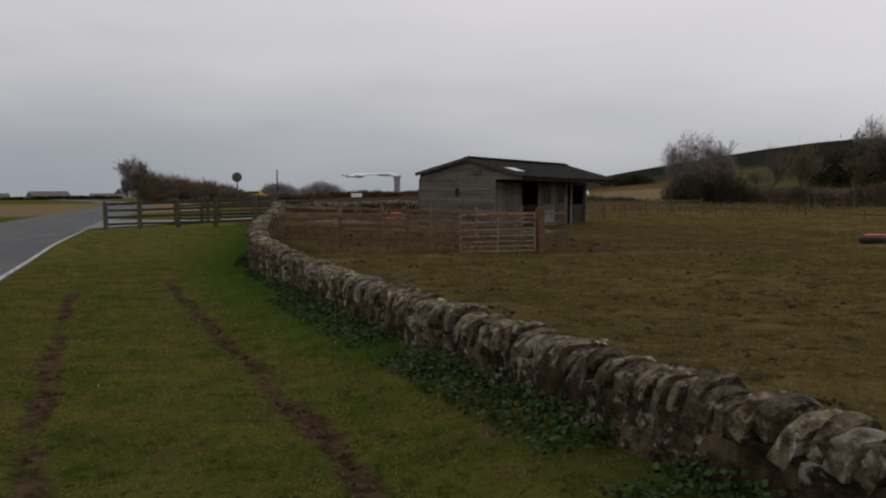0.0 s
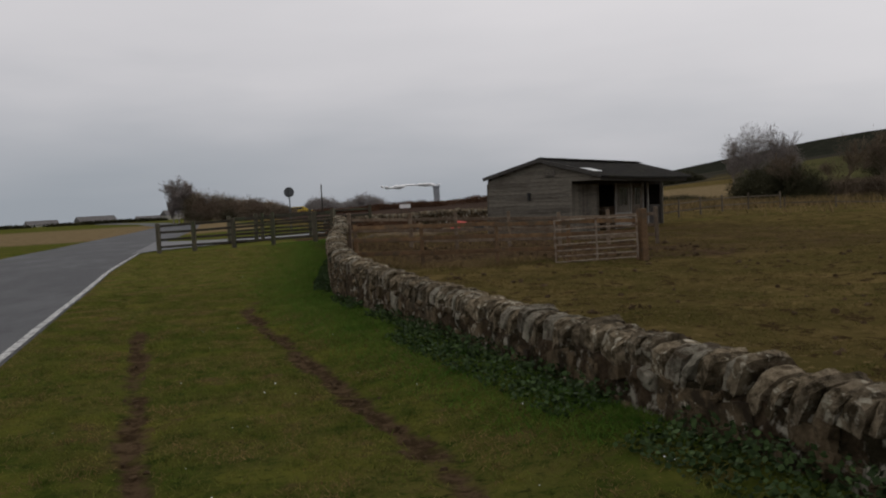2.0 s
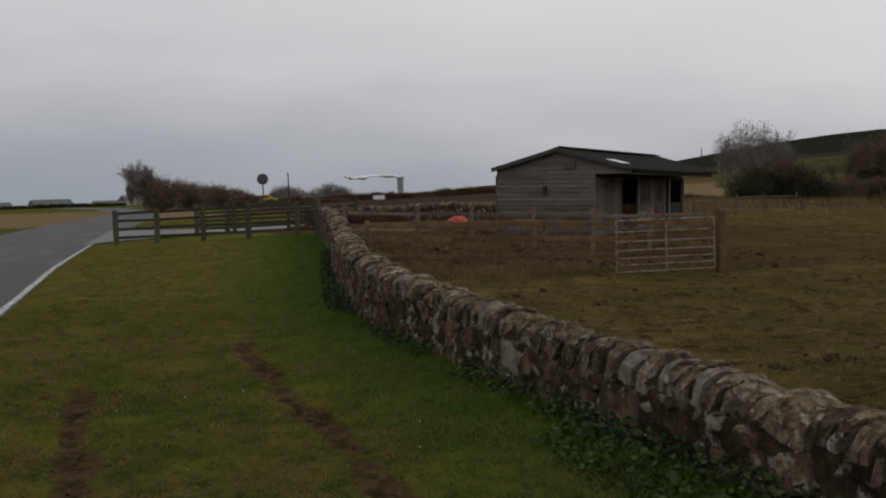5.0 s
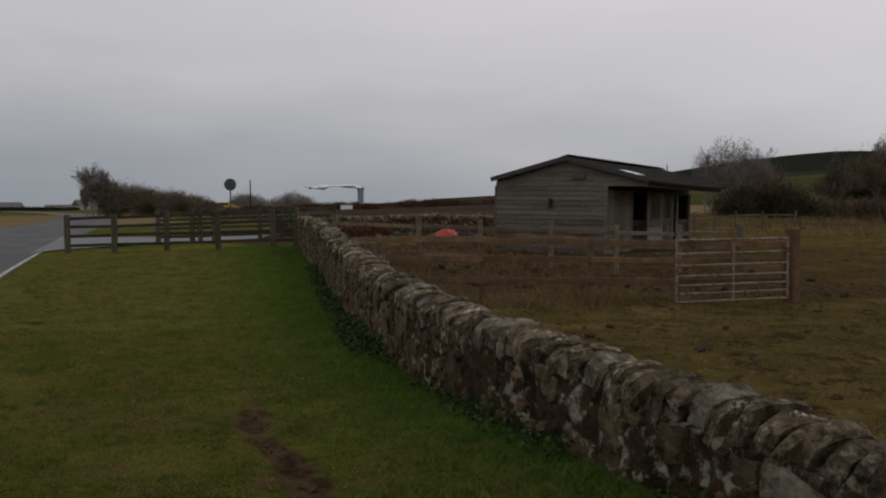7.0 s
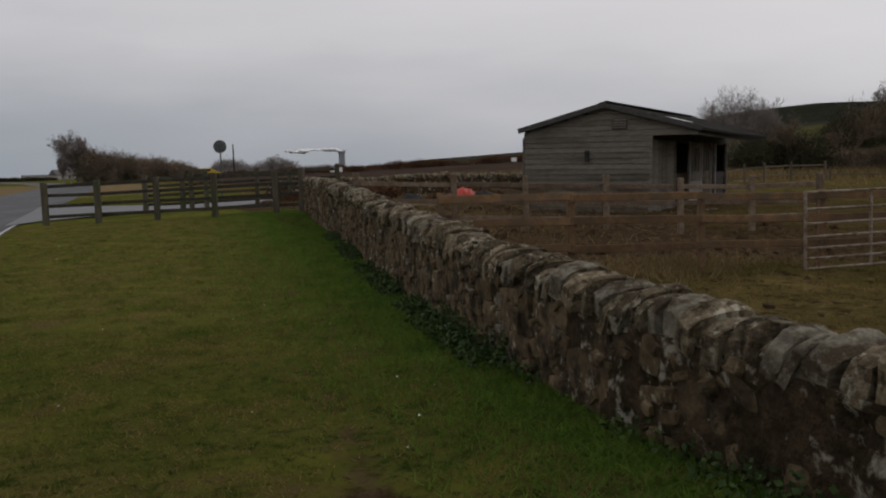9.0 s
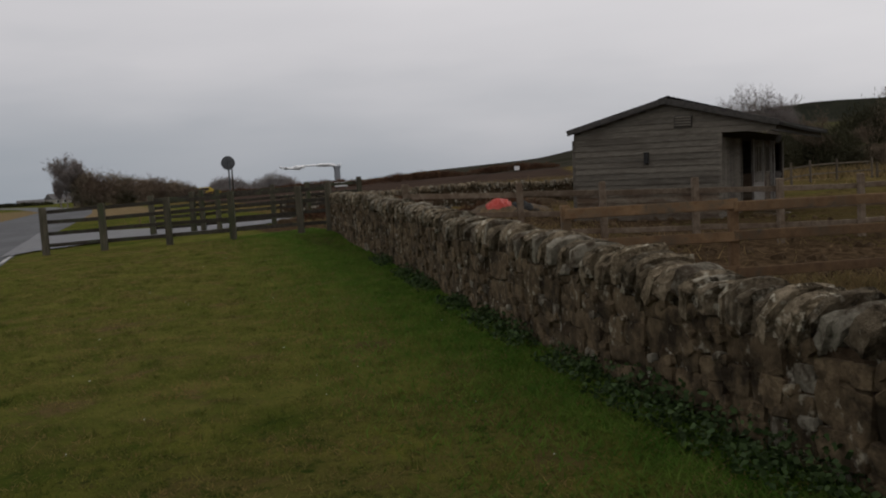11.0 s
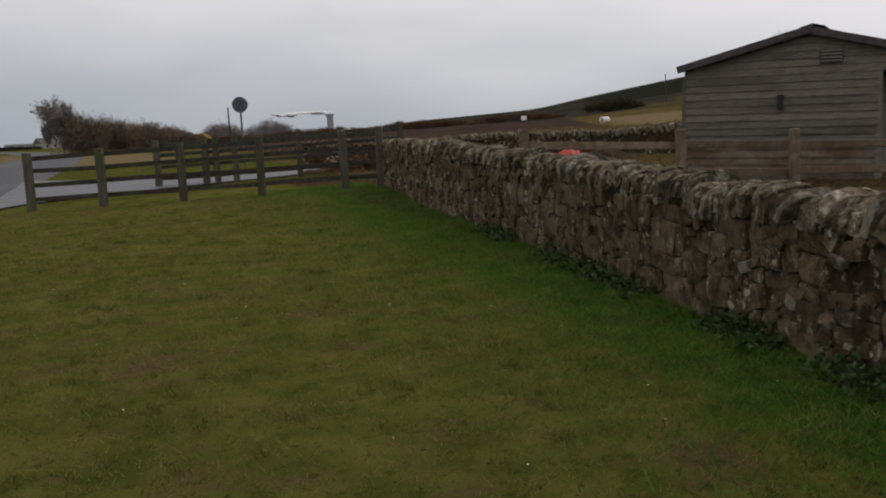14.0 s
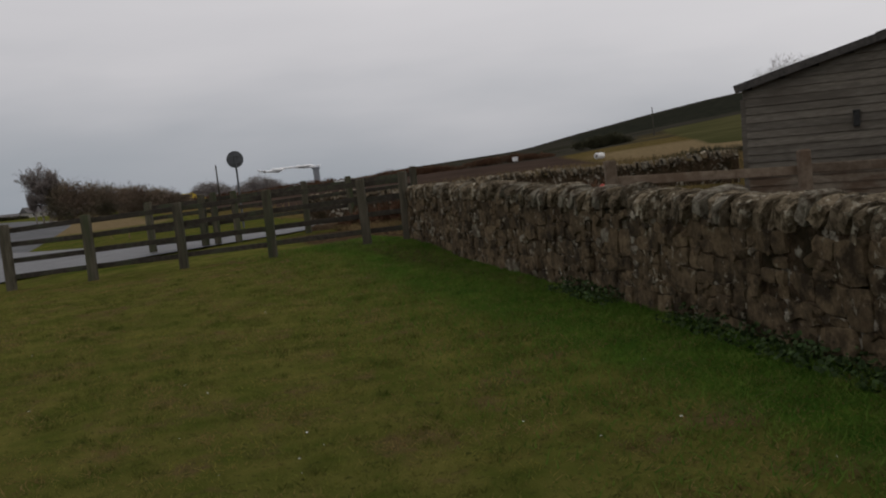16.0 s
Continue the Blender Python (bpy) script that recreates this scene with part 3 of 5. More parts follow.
# ---- fences ----
def fence(name, pts, rails, post, height, wood, rail_wood, label, rail=(0.035, 0.10), behind=0.0, heights=(), ends=True):
    """Posts at pts with rails between them, fixed to one side. Heights may differ post by post."""
    x0, y0 = pts[0]
    top = empty(name, pose(x0, y0, land_at(x0, y0)), label, "fence")
    r = random.Random(len(pts) + int(x0 * 10))
    base = Vector((x0, y0, land_at(x0, y0)))
    for k, (x, y) in enumerate(pts):
        h = (heights[k] if heights else height) + r.uniform(-0.03, 0.03)
        d = Vector(pts[min(k + 1, len(pts) - 1)]) - Vector(pts[max(k - 1, 0)])
        me = box_mesh("post", post, post, h + 0.2, 0.012, 0.006, k)
        ob = obj("post", me, wood, top)
        ob.matrix_basis = Matrix.Translation(Vector((x, y, land_at(x, y) + h / 2 - 0.1)) - base) @ pose(0, 0, 0, r.uniform(-1.2, 1.2), r.uniform(-1.2, 1.2), math.degrees(math.atan2(d.y, d.x)))
    for k in range(len(pts) - 1):
        a, b = Vector(pts[k]), Vector(pts[k + 1])
        d = b - a
        nrm = Vector((-d.y, d.x)).normalized() * (post / 2 + rail[0] / 2) * behind
        for z in rails:
            p = Vector((a.x + nrm.x, a.y + nrm.y, land_at(*a) + z + r.uniform(-0.015, 0.015)))
            q = Vector((b.x + nrm.x, b.y + nrm.y, land_at(*b) + z + r.uniform(-0.015, 0.015)))
            w = q - p
            me = box_mesh("rail", w.length + 0.06, rail[0], rail[1], 0.006, 0.003, k)
            ob = obj("rail", me, rail_wood, top)
            ob.matrix_basis = Matrix.Translation((p + q) / 2 - base) @ w.to_track_quat("X", "Z").to_matrix().to_4x4()
    return top


roadside = [(-1.89, 45.12), (-0.36, 44.3), (1.32, 43.5), (2.96, 42.75), (4.7, 42.05), (5.42, 41.62)]
fence("roadside_fence", roadside, (0.26, 0.58, 0.90, 1.2), 0.16, 1.33, POST, RAIL, "grey post-and-rail timber fence closing off the verge", (0.04, 0.10), 1.0)
fence("junction_fence", [(1.4, 50.6), (2.72, 49.9), (3.02, 49.75), (3.55, 49.6), (5.4, 49.2), (6.6, 48.9), (8.4, 48.6)], (0.25, 0.6, 0.95, 1.25), 0.17, 1.42, POST, RAIL, "dark timber fence beside the wet side road", (0.04, 0.10), 1.0)
fence("paddock_fence", [(3.56, 25.37), (5.11, 24.8), (7.0, 24.6), (8.85, 24.35), (10.75, 24.28)], (0.40, 0.75, 1.06), 0.088, 1.14, PADDOCK_WOOD, PADDOCK_WOOD, "brown timber rail fence round the muddy yard", (0.035, 0.10), -1.0)
fence("yard_fence", [(4.75, 33.4), (6.69, 32.55), (8.1, 31.95), (9.79, 31.45), (11.41, 31.02), (13.0, 30.6), (14.6, 30.25)], (0.28, 0.62, 0.98), 0.12, 1.2, GREY_RAIL, GREY_RAIL, "weathered grey-brown rail fence in front of the shed", (0.035, 0.10), 1.0)
fence("back_fence", [(22.5, 44.5), (24.4, 45.6), (26.3, 46.6), (28.3, 47.6), (30.4, 48.2), (32.6, 48.3)], (0.35, 0.75), 0.08, 0.95, BACK_RAIL, BACK_RAIL, "weathered timber fence along the back of the paddock", (0.03, 0.06), 1.0)
fence("field_edge_fence", [(32.8, 48.2), (35.6, 47.3), (38.4, 45.9), (41.4, 44.3), (44.4, 42.7), (47.4, 41.0)], (0.3,), 0.08, 0.62, BACK_RAIL, BACK_RAIL, "low broken timber fence at the edge of the field", (0.03, 0.06), 1.0)
gp = (10.86, 24.2)
gate_post = obj("gate_post", box_mesh("gate_post", 0.2, 0.2, 1.5, 0.02, 0.008, 3), PADDOCK_WOOD, None, pose(*gp, land_at(*gp) + 0.6, 1, -1, 10), "thick dark timber gate post", "gate post")


def field_gate():
    """Galvanised seven-bar gate leaning on the paddock fence."""
    a, b = Vector((8.42, 24.2)), Vector((10.62, 24.05))
    d = b - a
    z = land_at(*a) + 0.02
    top = empty("field_gate", pose(a.x, a.y, z, 0, 0, math.degrees(math.atan2(d.y, d.x))), "galvanised seven-bar metal field gate, closed", "gate")
    w = d.length
    for h in (0.03, 0.17, 0.31, 0.47, 0.65, 0.85, 1.08):
        obj("bar", grid_mesh("bar", *tube([(0, 0, h), (w, 0, h)], [0.019, 0.019])), GALV, top)
    for x in (0.0, w / 2, w):
        obj("stile", grid_mesh("stile", *tube([(x, 0.0, 0.01), (x, 0.0, 1.10)], [0.024, 0.024])), GALV, top)


field_gate()


# ---- dry-stone walls ----
def stone_variants(name, count, seed, n, rough, corner):
    """Rough blocks about one unit in size: a subdivided box, its corners knocked off."""
    out = []
    for s in range(count):
        r = random.Random(seed + s)
        verts, index, faces = [], {}, []

        def vid(i, j, k):
            if (i, j, k) not in index:
                p = Vector((i, j, k)) * (2 / n) - Vector((1, 1, 1))
                e = sum(abs(c) > 0.99 for c in p)
                p *= corner[e]
                p += Vector([r.uniform(-rough, rough) for _ in range(3)])
                index[i, j, k] = len(verts)
                verts.append(p / 2)
            return index[i, j, k]

        for ax in range(3):
            for side in (0, n):
                for a in range(n):
                    for b in range(n):
                        ring = []
                        for u, v in ((a, b), (a + 1, b), (a + 1, b + 1), (a, b + 1)):
                            c = [0, 0, 0]
                            c[ax], c[(ax + 1) % 3], c[(ax + 2) % 3] = side, u, v
                            ring.append(vid(*c))
                        faces.append(ring if side else ring[::-1])
        out.append((np.array([tuple(v) for v in verts]), faces))
    return out


def slab_variants(count, seed):
    """Upright cope slabs: thin along the wall, domed on top, rough all over."""
    out = []
    nx, ny, nz = 3, 6, 4
    for s in range(count):
        r = random.Random(seed + s)
        verts, index, faces = [], {}, []
        nose, back, skew = r.uniform(0.25, 0.95), r.uniform(0.2, 0.7), r.uniform(-0.15, 0.15)
        off = Vector((seed + s, 3.7 * s, 1.9 * s))

        def vid(i, j, k):
            if (i, j, k) not in index:
                x, y, z = 2 * i / nx - 1, 2 * j / ny - 1, 2 * k / nz - 1
                up = (z + 1) / 2
                drop = (nose if y > 0 else back) * abs(y) ** 3.6
                zz = -1 + 2 * up * (1 - 0.55 * drop)
                xx = x * (1 - 0.10 * abs(y) ** 3 - 0.16 * up ** 3) + skew * y
                p = Vector((x * 0.8, y * 2.2, z * 1.3))
                q = Vector((xx, y, zz)) + 0.12 * Vector((noise.noise(p * 1.1 + off), 0.5 * noise.noise(p * 1.3 + off * 2), noise.noise(p * 1.2 - off)))
                q += 0.11 * Vector((noise.noise(p * 2.9 + off), 0.5 * noise.noise(p * 3.1 - off), 0.8 * noise.noise(p * 2.7 + off * 3)))
                index[i, j, k] = len(verts)
                verts.append(q / 2)
            return index[i, j, k]

        dims = (nx, ny, nz)
        for ax in range(3):
            a1, a2 = (ax + 1) % 3, (ax + 2) % 3
            for side in (0, dims[ax]):
                for a in range(dims[a1]):
                    for b in range(dims[a2]):
                        ring = []
                        for u, v in ((a, b), (a + 1, b), (a + 1, b + 1), (a, b + 1)):
                            c = [0, 0, 0]
                            c[ax], c[a1], c[a2] = side, u, v
                            ring.append(vid(*c))
                        faces.append(ring if side else ring[::-1])
        out.append((np.array([tuple(v) for v in verts]), faces))
    return out


BLOCKS = stone_variants("block", 10, 50, 3, 0.055, (1, 1.0, 0.97, 0.89)) + slab_variants(10, 90)
BLOCK_MESH = []
for mm in (STONE, COPE, LICHEN):
    row = []
    for k, (v, f) in enumerate(BLOCKS):
        me = grid_mesh("stone", v.tolist(), f)
        me.materials.append(mm)
        row.append(me)
    BLOCK_MESH.append(row)


class Heap:
    """Many stones joined into one mesh."""

    def __init__(self):
        self.v, self.f, self.m, self.s, self.n = [], [], [], [], 0

    def add(self, k, m, mi):
        v, f = BLOCKS[k]
        mm = np.array(m)
        self.v.append(v @ mm[:3, :3].T + mm[:3, 3])
        self.f += [[i + self.n for i in q] for q in f]
        self.m += [mi] * len(f)
        self.s += [False] * len(f)
        self.n += len(v)

    def done(self, name, parent, mats, label=""):
        me = grid_mesh(name, np.concatenate(self.v).tolist(), self.f, False)
        for mt in mats:
            me.materials.append(mt)
        me.polygons.foreach_set("material_index", self.m)
        me.polygons.foreach_set("use_smooth", self.s)
        return obj(name, me, None, parent, label=label, kind="stuff")


def field_wall(name, line, y_from, y_to, thick, label, singles, seed, harled=lambda s: 0.0):
    """A rubble wall along line(s) -> (x, y, top, ground, direction): mortared core, squared rubble face and upright cope stones."""
    r = random.Random(seed)
    top = empty(name, Matrix.Identity(4), label, "stone wall")
    top["kind"] = "structure"
    secs, s, m_up = [], y_from, 18
    while s < y_to + 0.01:
        x, y, t, g, d = line(s)
        nx, ny = d[1], -d[0]
        sec = []
        for k in range(m_up + 1):
            z = g - 0.15 + (t - 0.19 - g + 0.15) * k / m_up
            p = Vector((s * 4.3, z * 4.3, seed))
            o = 0.004 - 0.008 * harled(s) + (0.012 + 0.024 * harled(s)) * noise.noise(p) + (0.012 + 0.016 * harled(s)) * noise.noise(p * 2.6) + 0.010 * noise.noise(p * 6.1) + 0.03 * (k / m_up)
            sec.append((x + nx * o, y + ny * o, z))
        sec += [(x + nx * (thick - 0.05), y + ny * (thick - 0.05), t - 0.19), (x + nx * (thick - 0.02), y + ny * (thick - 0.02), g - 0.5)]
        secs.append(sec)
        s += 0.05
    w = m_up + 3
    faces = [(w * i + k, w * i + k + 1, w * i + k + 1 + w, w * i + k + w) for i in range(len(secs) - 1) for k in range(w - 1)]
    faces += [tuple(range(w)), tuple(w * (len(secs) - 1) + k for k in range(w - 1, -1, -1))]
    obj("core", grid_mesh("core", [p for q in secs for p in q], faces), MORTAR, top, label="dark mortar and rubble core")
    heap = Heap()

    def put(kind, m, where):
        k = r.randrange(10) + (10 if kind else 0)
        mi = kind if r.random() > (0.2 if kind else 0.04) else 2
        if singles and singles[kind][0] < where < singles[kind][1]:
            obj("cope_stone" if kind else "stone", BLOCK_MESH[mi][k], None, top, m)
        else:
            heap.add(k, m, mi)

    def split(a, b, c, d, out):
        """Cut a panel of the face into uneven squared stones."""
        w, h = b - a, d - c
        if w <= 0.52 and h <= 0.30 and (r.random() < 0.42 or (w < 0.26 and h < 0.19)) and w < 3.2 * h:
            out.append((a, b, c, d))
        elif w > h * 1.6 * r.uniform(0.7, 1.3):
            q = a + w * r.uniform(0.27, 0.73)
            split(a, q, c, d, out)
            split(q, b, c, d, out)
        else:
            q = c + h * r.uniform(0.27, 0.73)
            split(a, b, c, q, out)
            split(a, b, q, d, out)

    s = y_from
    while s < y_to:
        run = min(r.uniform(0.7, 1.6), y_to - s + 0.02)
        _, _, t, g, _ = line(s + run / 2)
        stones = []
        split(s, s + run, 0.0, t - 0.23 - g + 0.05, stones)
        for a, b, c, d in stones:
            x, y, t, g, way = line((a + b) / 2)
            hd = harled((a + b) / 2)
            if r.random() < 0.05 + 0.42 * hd:
                continue
            o = 0.086 + r.uniform(-0.024, 0.016) + hd * r.uniform(0.0, 0.035) + 0.02 * (c / 0.8)
            m = Matrix.Translation((x + way[1] * o, y - way[0] * o, g - 0.05 + (c + d) / 2)) @ Euler((r.uniform(-0.07, 0.07), r.uniform(-0.15, 0.15) * (1 + hd), math.atan2(way[1], way[0]) + r.uniform(-0.08, 0.08))).to_matrix().to_4x4() @ Matrix.Diagonal((b - a + r.uniform(-0.014, 0.012), 0.19, d - c + r.uniform(-0.014, 0.012), 1))
            put(0, m, a)
            if r.random() < 0.6:
                u, v, sz = r.uniform(a, b), r.choice((c, d)), r.uniform(0.035, 0.085)
                chip = Matrix.Translation((x + way[0] * (u - (a + b) / 2) + way[1] * 0.03, y + way[1] * (u - (a + b) / 2) - way[0] * 0.03, g - 0.05 + v)) @ Euler((r.uniform(-0.4, 0.4), r.uniform(-0.6, 0.6), math.atan2(way[1], way[0]))).to_matrix().to_4x4() @ Matrix.Diagonal((sz * r.uniform(1.0, 2.2), 0.11, sz, 1))
                heap.add(r.randrange(10), chip, 2 if r.random() < 0.12 else 0)
        s += run
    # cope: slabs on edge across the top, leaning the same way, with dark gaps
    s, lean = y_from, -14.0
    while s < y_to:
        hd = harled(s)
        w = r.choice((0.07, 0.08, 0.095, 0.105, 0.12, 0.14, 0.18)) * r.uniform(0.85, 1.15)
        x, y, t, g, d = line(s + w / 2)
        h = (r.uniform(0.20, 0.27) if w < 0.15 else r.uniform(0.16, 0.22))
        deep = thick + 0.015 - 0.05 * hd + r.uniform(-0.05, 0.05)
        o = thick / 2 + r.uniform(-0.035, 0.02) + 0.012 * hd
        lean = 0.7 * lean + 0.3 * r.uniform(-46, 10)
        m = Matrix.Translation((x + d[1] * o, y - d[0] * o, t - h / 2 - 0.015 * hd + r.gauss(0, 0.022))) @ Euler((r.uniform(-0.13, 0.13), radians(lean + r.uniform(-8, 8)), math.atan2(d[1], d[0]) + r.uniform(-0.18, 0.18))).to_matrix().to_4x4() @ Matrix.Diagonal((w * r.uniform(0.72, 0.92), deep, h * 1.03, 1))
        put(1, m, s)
        s += w
    heap.done("rubble_stones", top, (STONE, COPE, LICHEN), "smaller and farther stones of the wall")
    return top


def verge_line(y):
    x = wall_x(y)
    d = Vector((wall_x(y + 0.4) - wall_x(y - 0.4), 0.8)).normalized()
    return x, y, wall_top(y), land_at(x - 0.05, y), (d.x, d.y)


def far_line(s):
    a, b = Vector((7.2, 56.0)), Vector((19.0, 47.0))
    d = (b - a).normalized()
    p = a + d * s
    return p.x, p.y, 1.18 + 0.05 * math.sin(s), land_at(p.x, p.y), (d.x, d.y)


# ---- the shed ----
def build_shed():
    U, V = Vector((0.622, -0.783)), Vector((0.783, 0.622))
    yaw = math.degrees(math.atan2(U.y, U.x))
    gz = 0.05
    shed = empty("stable_shed", pose(11.48, 38.91, gz, 0, 0, yaw) @ pose(0, 0, 0.04, -0.7, 1.3, 0), "weathered grey timber stable shed with a dark felt roof", "shed")
    L, W, WALLW, AP = 9.25, 5.3, 3.92, 2.66
    eave, ridge = 2.38, 3.06
    # local frame: x along the gable (towards the open front), y along the length
    slope = (ridge - eave) / AP

    def roof_z(x):
        return ridge - (AP - x if x < AP else (x - AP) * 1.12) * slope

    # gable boards, lapped
    bh = 0.155
    z, k = 0.0, 0
    belt = 2.17
    gable = obj("gable_wall", joined("gable_wall", [moved(chamfered(WALLW - 0.16, 0.05, belt, 0.004), Matrix.Translation((WALLW / 2 + 0.04, 0.10, belt / 2)))]), SHADE_DARK_WOOD, shed, label="boarded gable end")
    r = random.Random(4)
    while z < belt - 0.02:
        h = min(bh, belt - z)
        me = box_mesh("board", WALLW - 0.12 + r.uniform(-0.01, 0.01), 0.022, h + 0.012, 0.004, 0.003, k)
        obj("board", me, MUDDY_CLAD if k < 5 else CLAD, gable, pose(WALLW / 2 + 0.04, 0.055 + r.uniform(-0.004, 0.004), z + h / 2, -8 + r.uniform(-1.2, 1.2), r.uniform(-0.15, 0.15), 0))
        z += bh
        k += 1
    # gable triangle boards, cut to the slope; they run out over the porch
    z = belt
    tri = obj("gable_panel", grid_mesh("gable_panel", [(0.06, 0.09, belt), (W - 0.06, 0.09, belt), (W - 0.06, 0.09, roof_z(W) - 0.03), (AP, 0.09, ridge - 0.03), (0.06, 0.09, roof_z(0) - 0.03), (0.06, 0.13, belt), (W - 0.06, 0.13, belt), (W - 0.06, 0.13, roof_z(W) - 0.03), (AP, 0.13, ridge - 0.03), (0.06, 0.13, roof_z(0) - 0.03)], [(0, 1, 2, 3, 4), (9, 8, 7, 6, 5), (0, 5, 6, 1), (1, 6, 7, 2), (2, 7, 8, 3), (3, 8, 9, 4), (4, 9, 5, 0)]), SHADE_DARK_WOOD, shed, label="boarded gable peak over the porch")
    while z < ridge - 0.1:
        h = min(bh, ridge - 0.08 - z)
        lo = max(0.06, AP - (ridge - 0.04 - z - h * 0.5) / slope)
        hi = min(W - 0.06, AP + (ridge - 0.04 - z - h * 0.5) / slope)
        if hi - lo > 0.15:
            me = box_mesh("board", hi - lo, 0.022, h + 0.012, 0.004, 0.002, k)
            obj("board", me, CLAD, tri, pose((lo + hi) / 2, 0.06, z + h / 2, -8, 0, 0))
        z += bh
        k += 1
    obj("corner_post", box_mesh("corner_post", 0.1, 0.1, belt, 0.008), CLAD, shed, pose(0.06, 0.09, belt / 2))
    obj("corner_post", box_mesh("corner_post", 0.1, 0.1, belt, 0.008), CLAD, shed, pose(WALLW, 0.09, belt / 2))
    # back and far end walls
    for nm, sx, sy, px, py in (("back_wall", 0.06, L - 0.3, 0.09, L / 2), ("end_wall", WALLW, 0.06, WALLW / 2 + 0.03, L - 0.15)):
        obj(nm, box_mesh(nm, sx, sy, eave - 0.1, 0.004), SHADE_DARK_WOOD, shed, pose(px, py, (eave - 0.1) / 2))
    zz, k = 0.0, 0
    while zz < eave - 0.2:
        obj("board", box_mesh("board", 0.022, L - 0.35, bh + 0.012, 0.004), CLAD, shed, pose(0.045, L / 2, zz + bh / 2, 0, 4, 0))
        zz += bh
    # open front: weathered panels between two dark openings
    # front wall, end door and post take the colour darkened as overhang shade
    front = obj("front_wall", joined("front_wall", [moved(chamfered(0.05, w, h, 0.005), Matrix.Translation((WALLW, y, z))) for y, w, h, z in ((1.2, 2.2, 2.1, 1.05), (4.77, 1.5, 2.1, 1.05), (6.23, 1.26, 2.1, 1.05), (9.0, 0.3, 2.1, 1.05), (4.6, 9.0, 0.28, 2.15))]), SHADE_DARK_WOOD, shed, label="boarded front darkened for the shade under the overhang")
    for y0, y1, wood in ((0.14, 2.3, CLAD), (4.04, 5.5, CLAD), (5.62, 6.84, MUDDY_CLAD)):
        count = round((y1 - y0) / 0.16)
        for i in range(count):
            w = (y1 - y0) / count
            obj("board", box_mesh("board", 0.02, w - 0.008, 2.05, 0.004, 0.002, i), wood, front, pose(WALLW + 0.036, y0 + (i + 0.5) * w, 1.03, r.uniform(-0.3, 0.3), 0, 0))
    # stable doors: lower halves, one standing open against the panel
    for y0, y1, ajar, wood in ((2.36, 3.98, 78, MUDDY_CLAD), (7.55, 8.82, 0, SHADE_DARK_WOOD)):
        w = y1 - y0
        hinge = pose(WALLW + 0.03, y1, 0.03) @ pose(0, 0, 0, 0, 0, -ajar)
        door = obj("stable_door", joined("stable_door", [moved(chamfered(0.04, w / 6 - 0.012, 1.05, 0.006), Matrix.Translation((0, -(i + 0.5) * w / 6, 0.53))) for i in range(6)]), wood, shed, hinge, "lower half of a stable door")
        for z in (0.15, 0.95):
            obj("door_rail", box_mesh("door_rail", 0.03, w - 0.06, 0.1, 0.006), wood, door, pose(0.036, -w / 2, z), "worn cross rail")
    for y, w, wood in ((2.34, 0.07, CLAD), (4.01, 0.09, PALE_WOOD), (5.56, 0.1, PALE_WOOD), (6.9, 0.1, PALE_WOOD), (7.45, 0.12, PALE_WOOD), (8.87, 0.08, SHADE_DARK_WOOD), (9.16, 0.1, CLAD)):
        obj("door_post", box_mesh("door_post", 0.08, w, 2.08, 0.008, 0.003), wood, shed, pose(WALLW + 0.04, y, 1.04), "worn pale door post" if wood is PALE_WOOD else "")
    for y, w in ((4.78, 0.95), (6.25, 0.7)):
        window = obj("shed_window", joined("shed_window", [moved(chamfered(0.035, a, b, 0.005), Matrix.Translation((0, c, d))) for a, b, c, d in ((w, 0.06, 0, 0.4), (w, 0.06, 0, -0.4), (0.06, 0.74, -w / 2 + 0.03, 0), (0.06, 0.74, w / 2 - 0.03, 0), (0.04, 0.74, 0, 0))]), CLAD, shed, pose(WALLW + 0.066, y, 1.5), "weathered window frame")
        obj("pane", box_mesh("pane", 0.01, w - 0.08, 0.74, 0.003), GLASS_DARK, window, pose(-0.008, 0, 0), "dark glass pane")
    obj("kick_board", box_mesh("kick_board", 0.03, 1.44, 0.62, 0.006, 0.003), PALE_WOOD, shed, pose(WALLW + 0.062, 4.78, 0.5), "pale worn sheet below the window")
    obj("floor_slab", box_mesh("floor_slab", W - 0.2, L - 0.2, 0.1, 0.02), MORTAR, shed, pose(W / 2, L / 2, -0.02), "worn concrete slab")
    # porch beam
    obj("porch_beam", box_mesh("porch_beam", 0.08, L - 0.2, 0.16, 0.008), BARGE, shed, pose(W - 0.15, L / 2, eave - 0.16))
    # roof: two thick pitches
    over = 0.12
    for nm, x0, x1 in (("roof_back", -0.04, AP), ("roof_front", AP, W + 0.06)):
        n_rib = 56
        verts, faces = [], []
        for j in range(n_rib + 1):
            y = -over + (L + over + 0.1) * j / n_rib
            rib = 0.012 * (j % 2)
            sag = -0.035 * math.sin(math.pi * j / n_rib)
            for x in (x0, (x0 + x1) / 2, x1):
                verts.append((x, y, roof_z(x) + 0.055 + rib + sag))
            for x in (x0, (x0 + x1) / 2, x1):
                verts.append((x, y, roof_z(x) - 0.01 + sag))
        for j in range(n_rib):
            a, b = 6 * j, 6 * (j + 1)
            for k in (0, 1):
                faces += [(a + k, a + k + 1, b + k + 1, b + k), (a + k + 3, b + k + 3, b + k + 4, a + k + 4)]
            faces += [(a, b, b + 3, a + 3), (a + 2, a + 5, b + 5, b + 2)]
        faces += [(0, 3, 4, 1), (1, 4, 5, 2)]
        e = 6 * n_rib
        faces += [(e, e + 1, e + 4, e + 3), (e + 1, e + 2, e + 5, e + 4)]
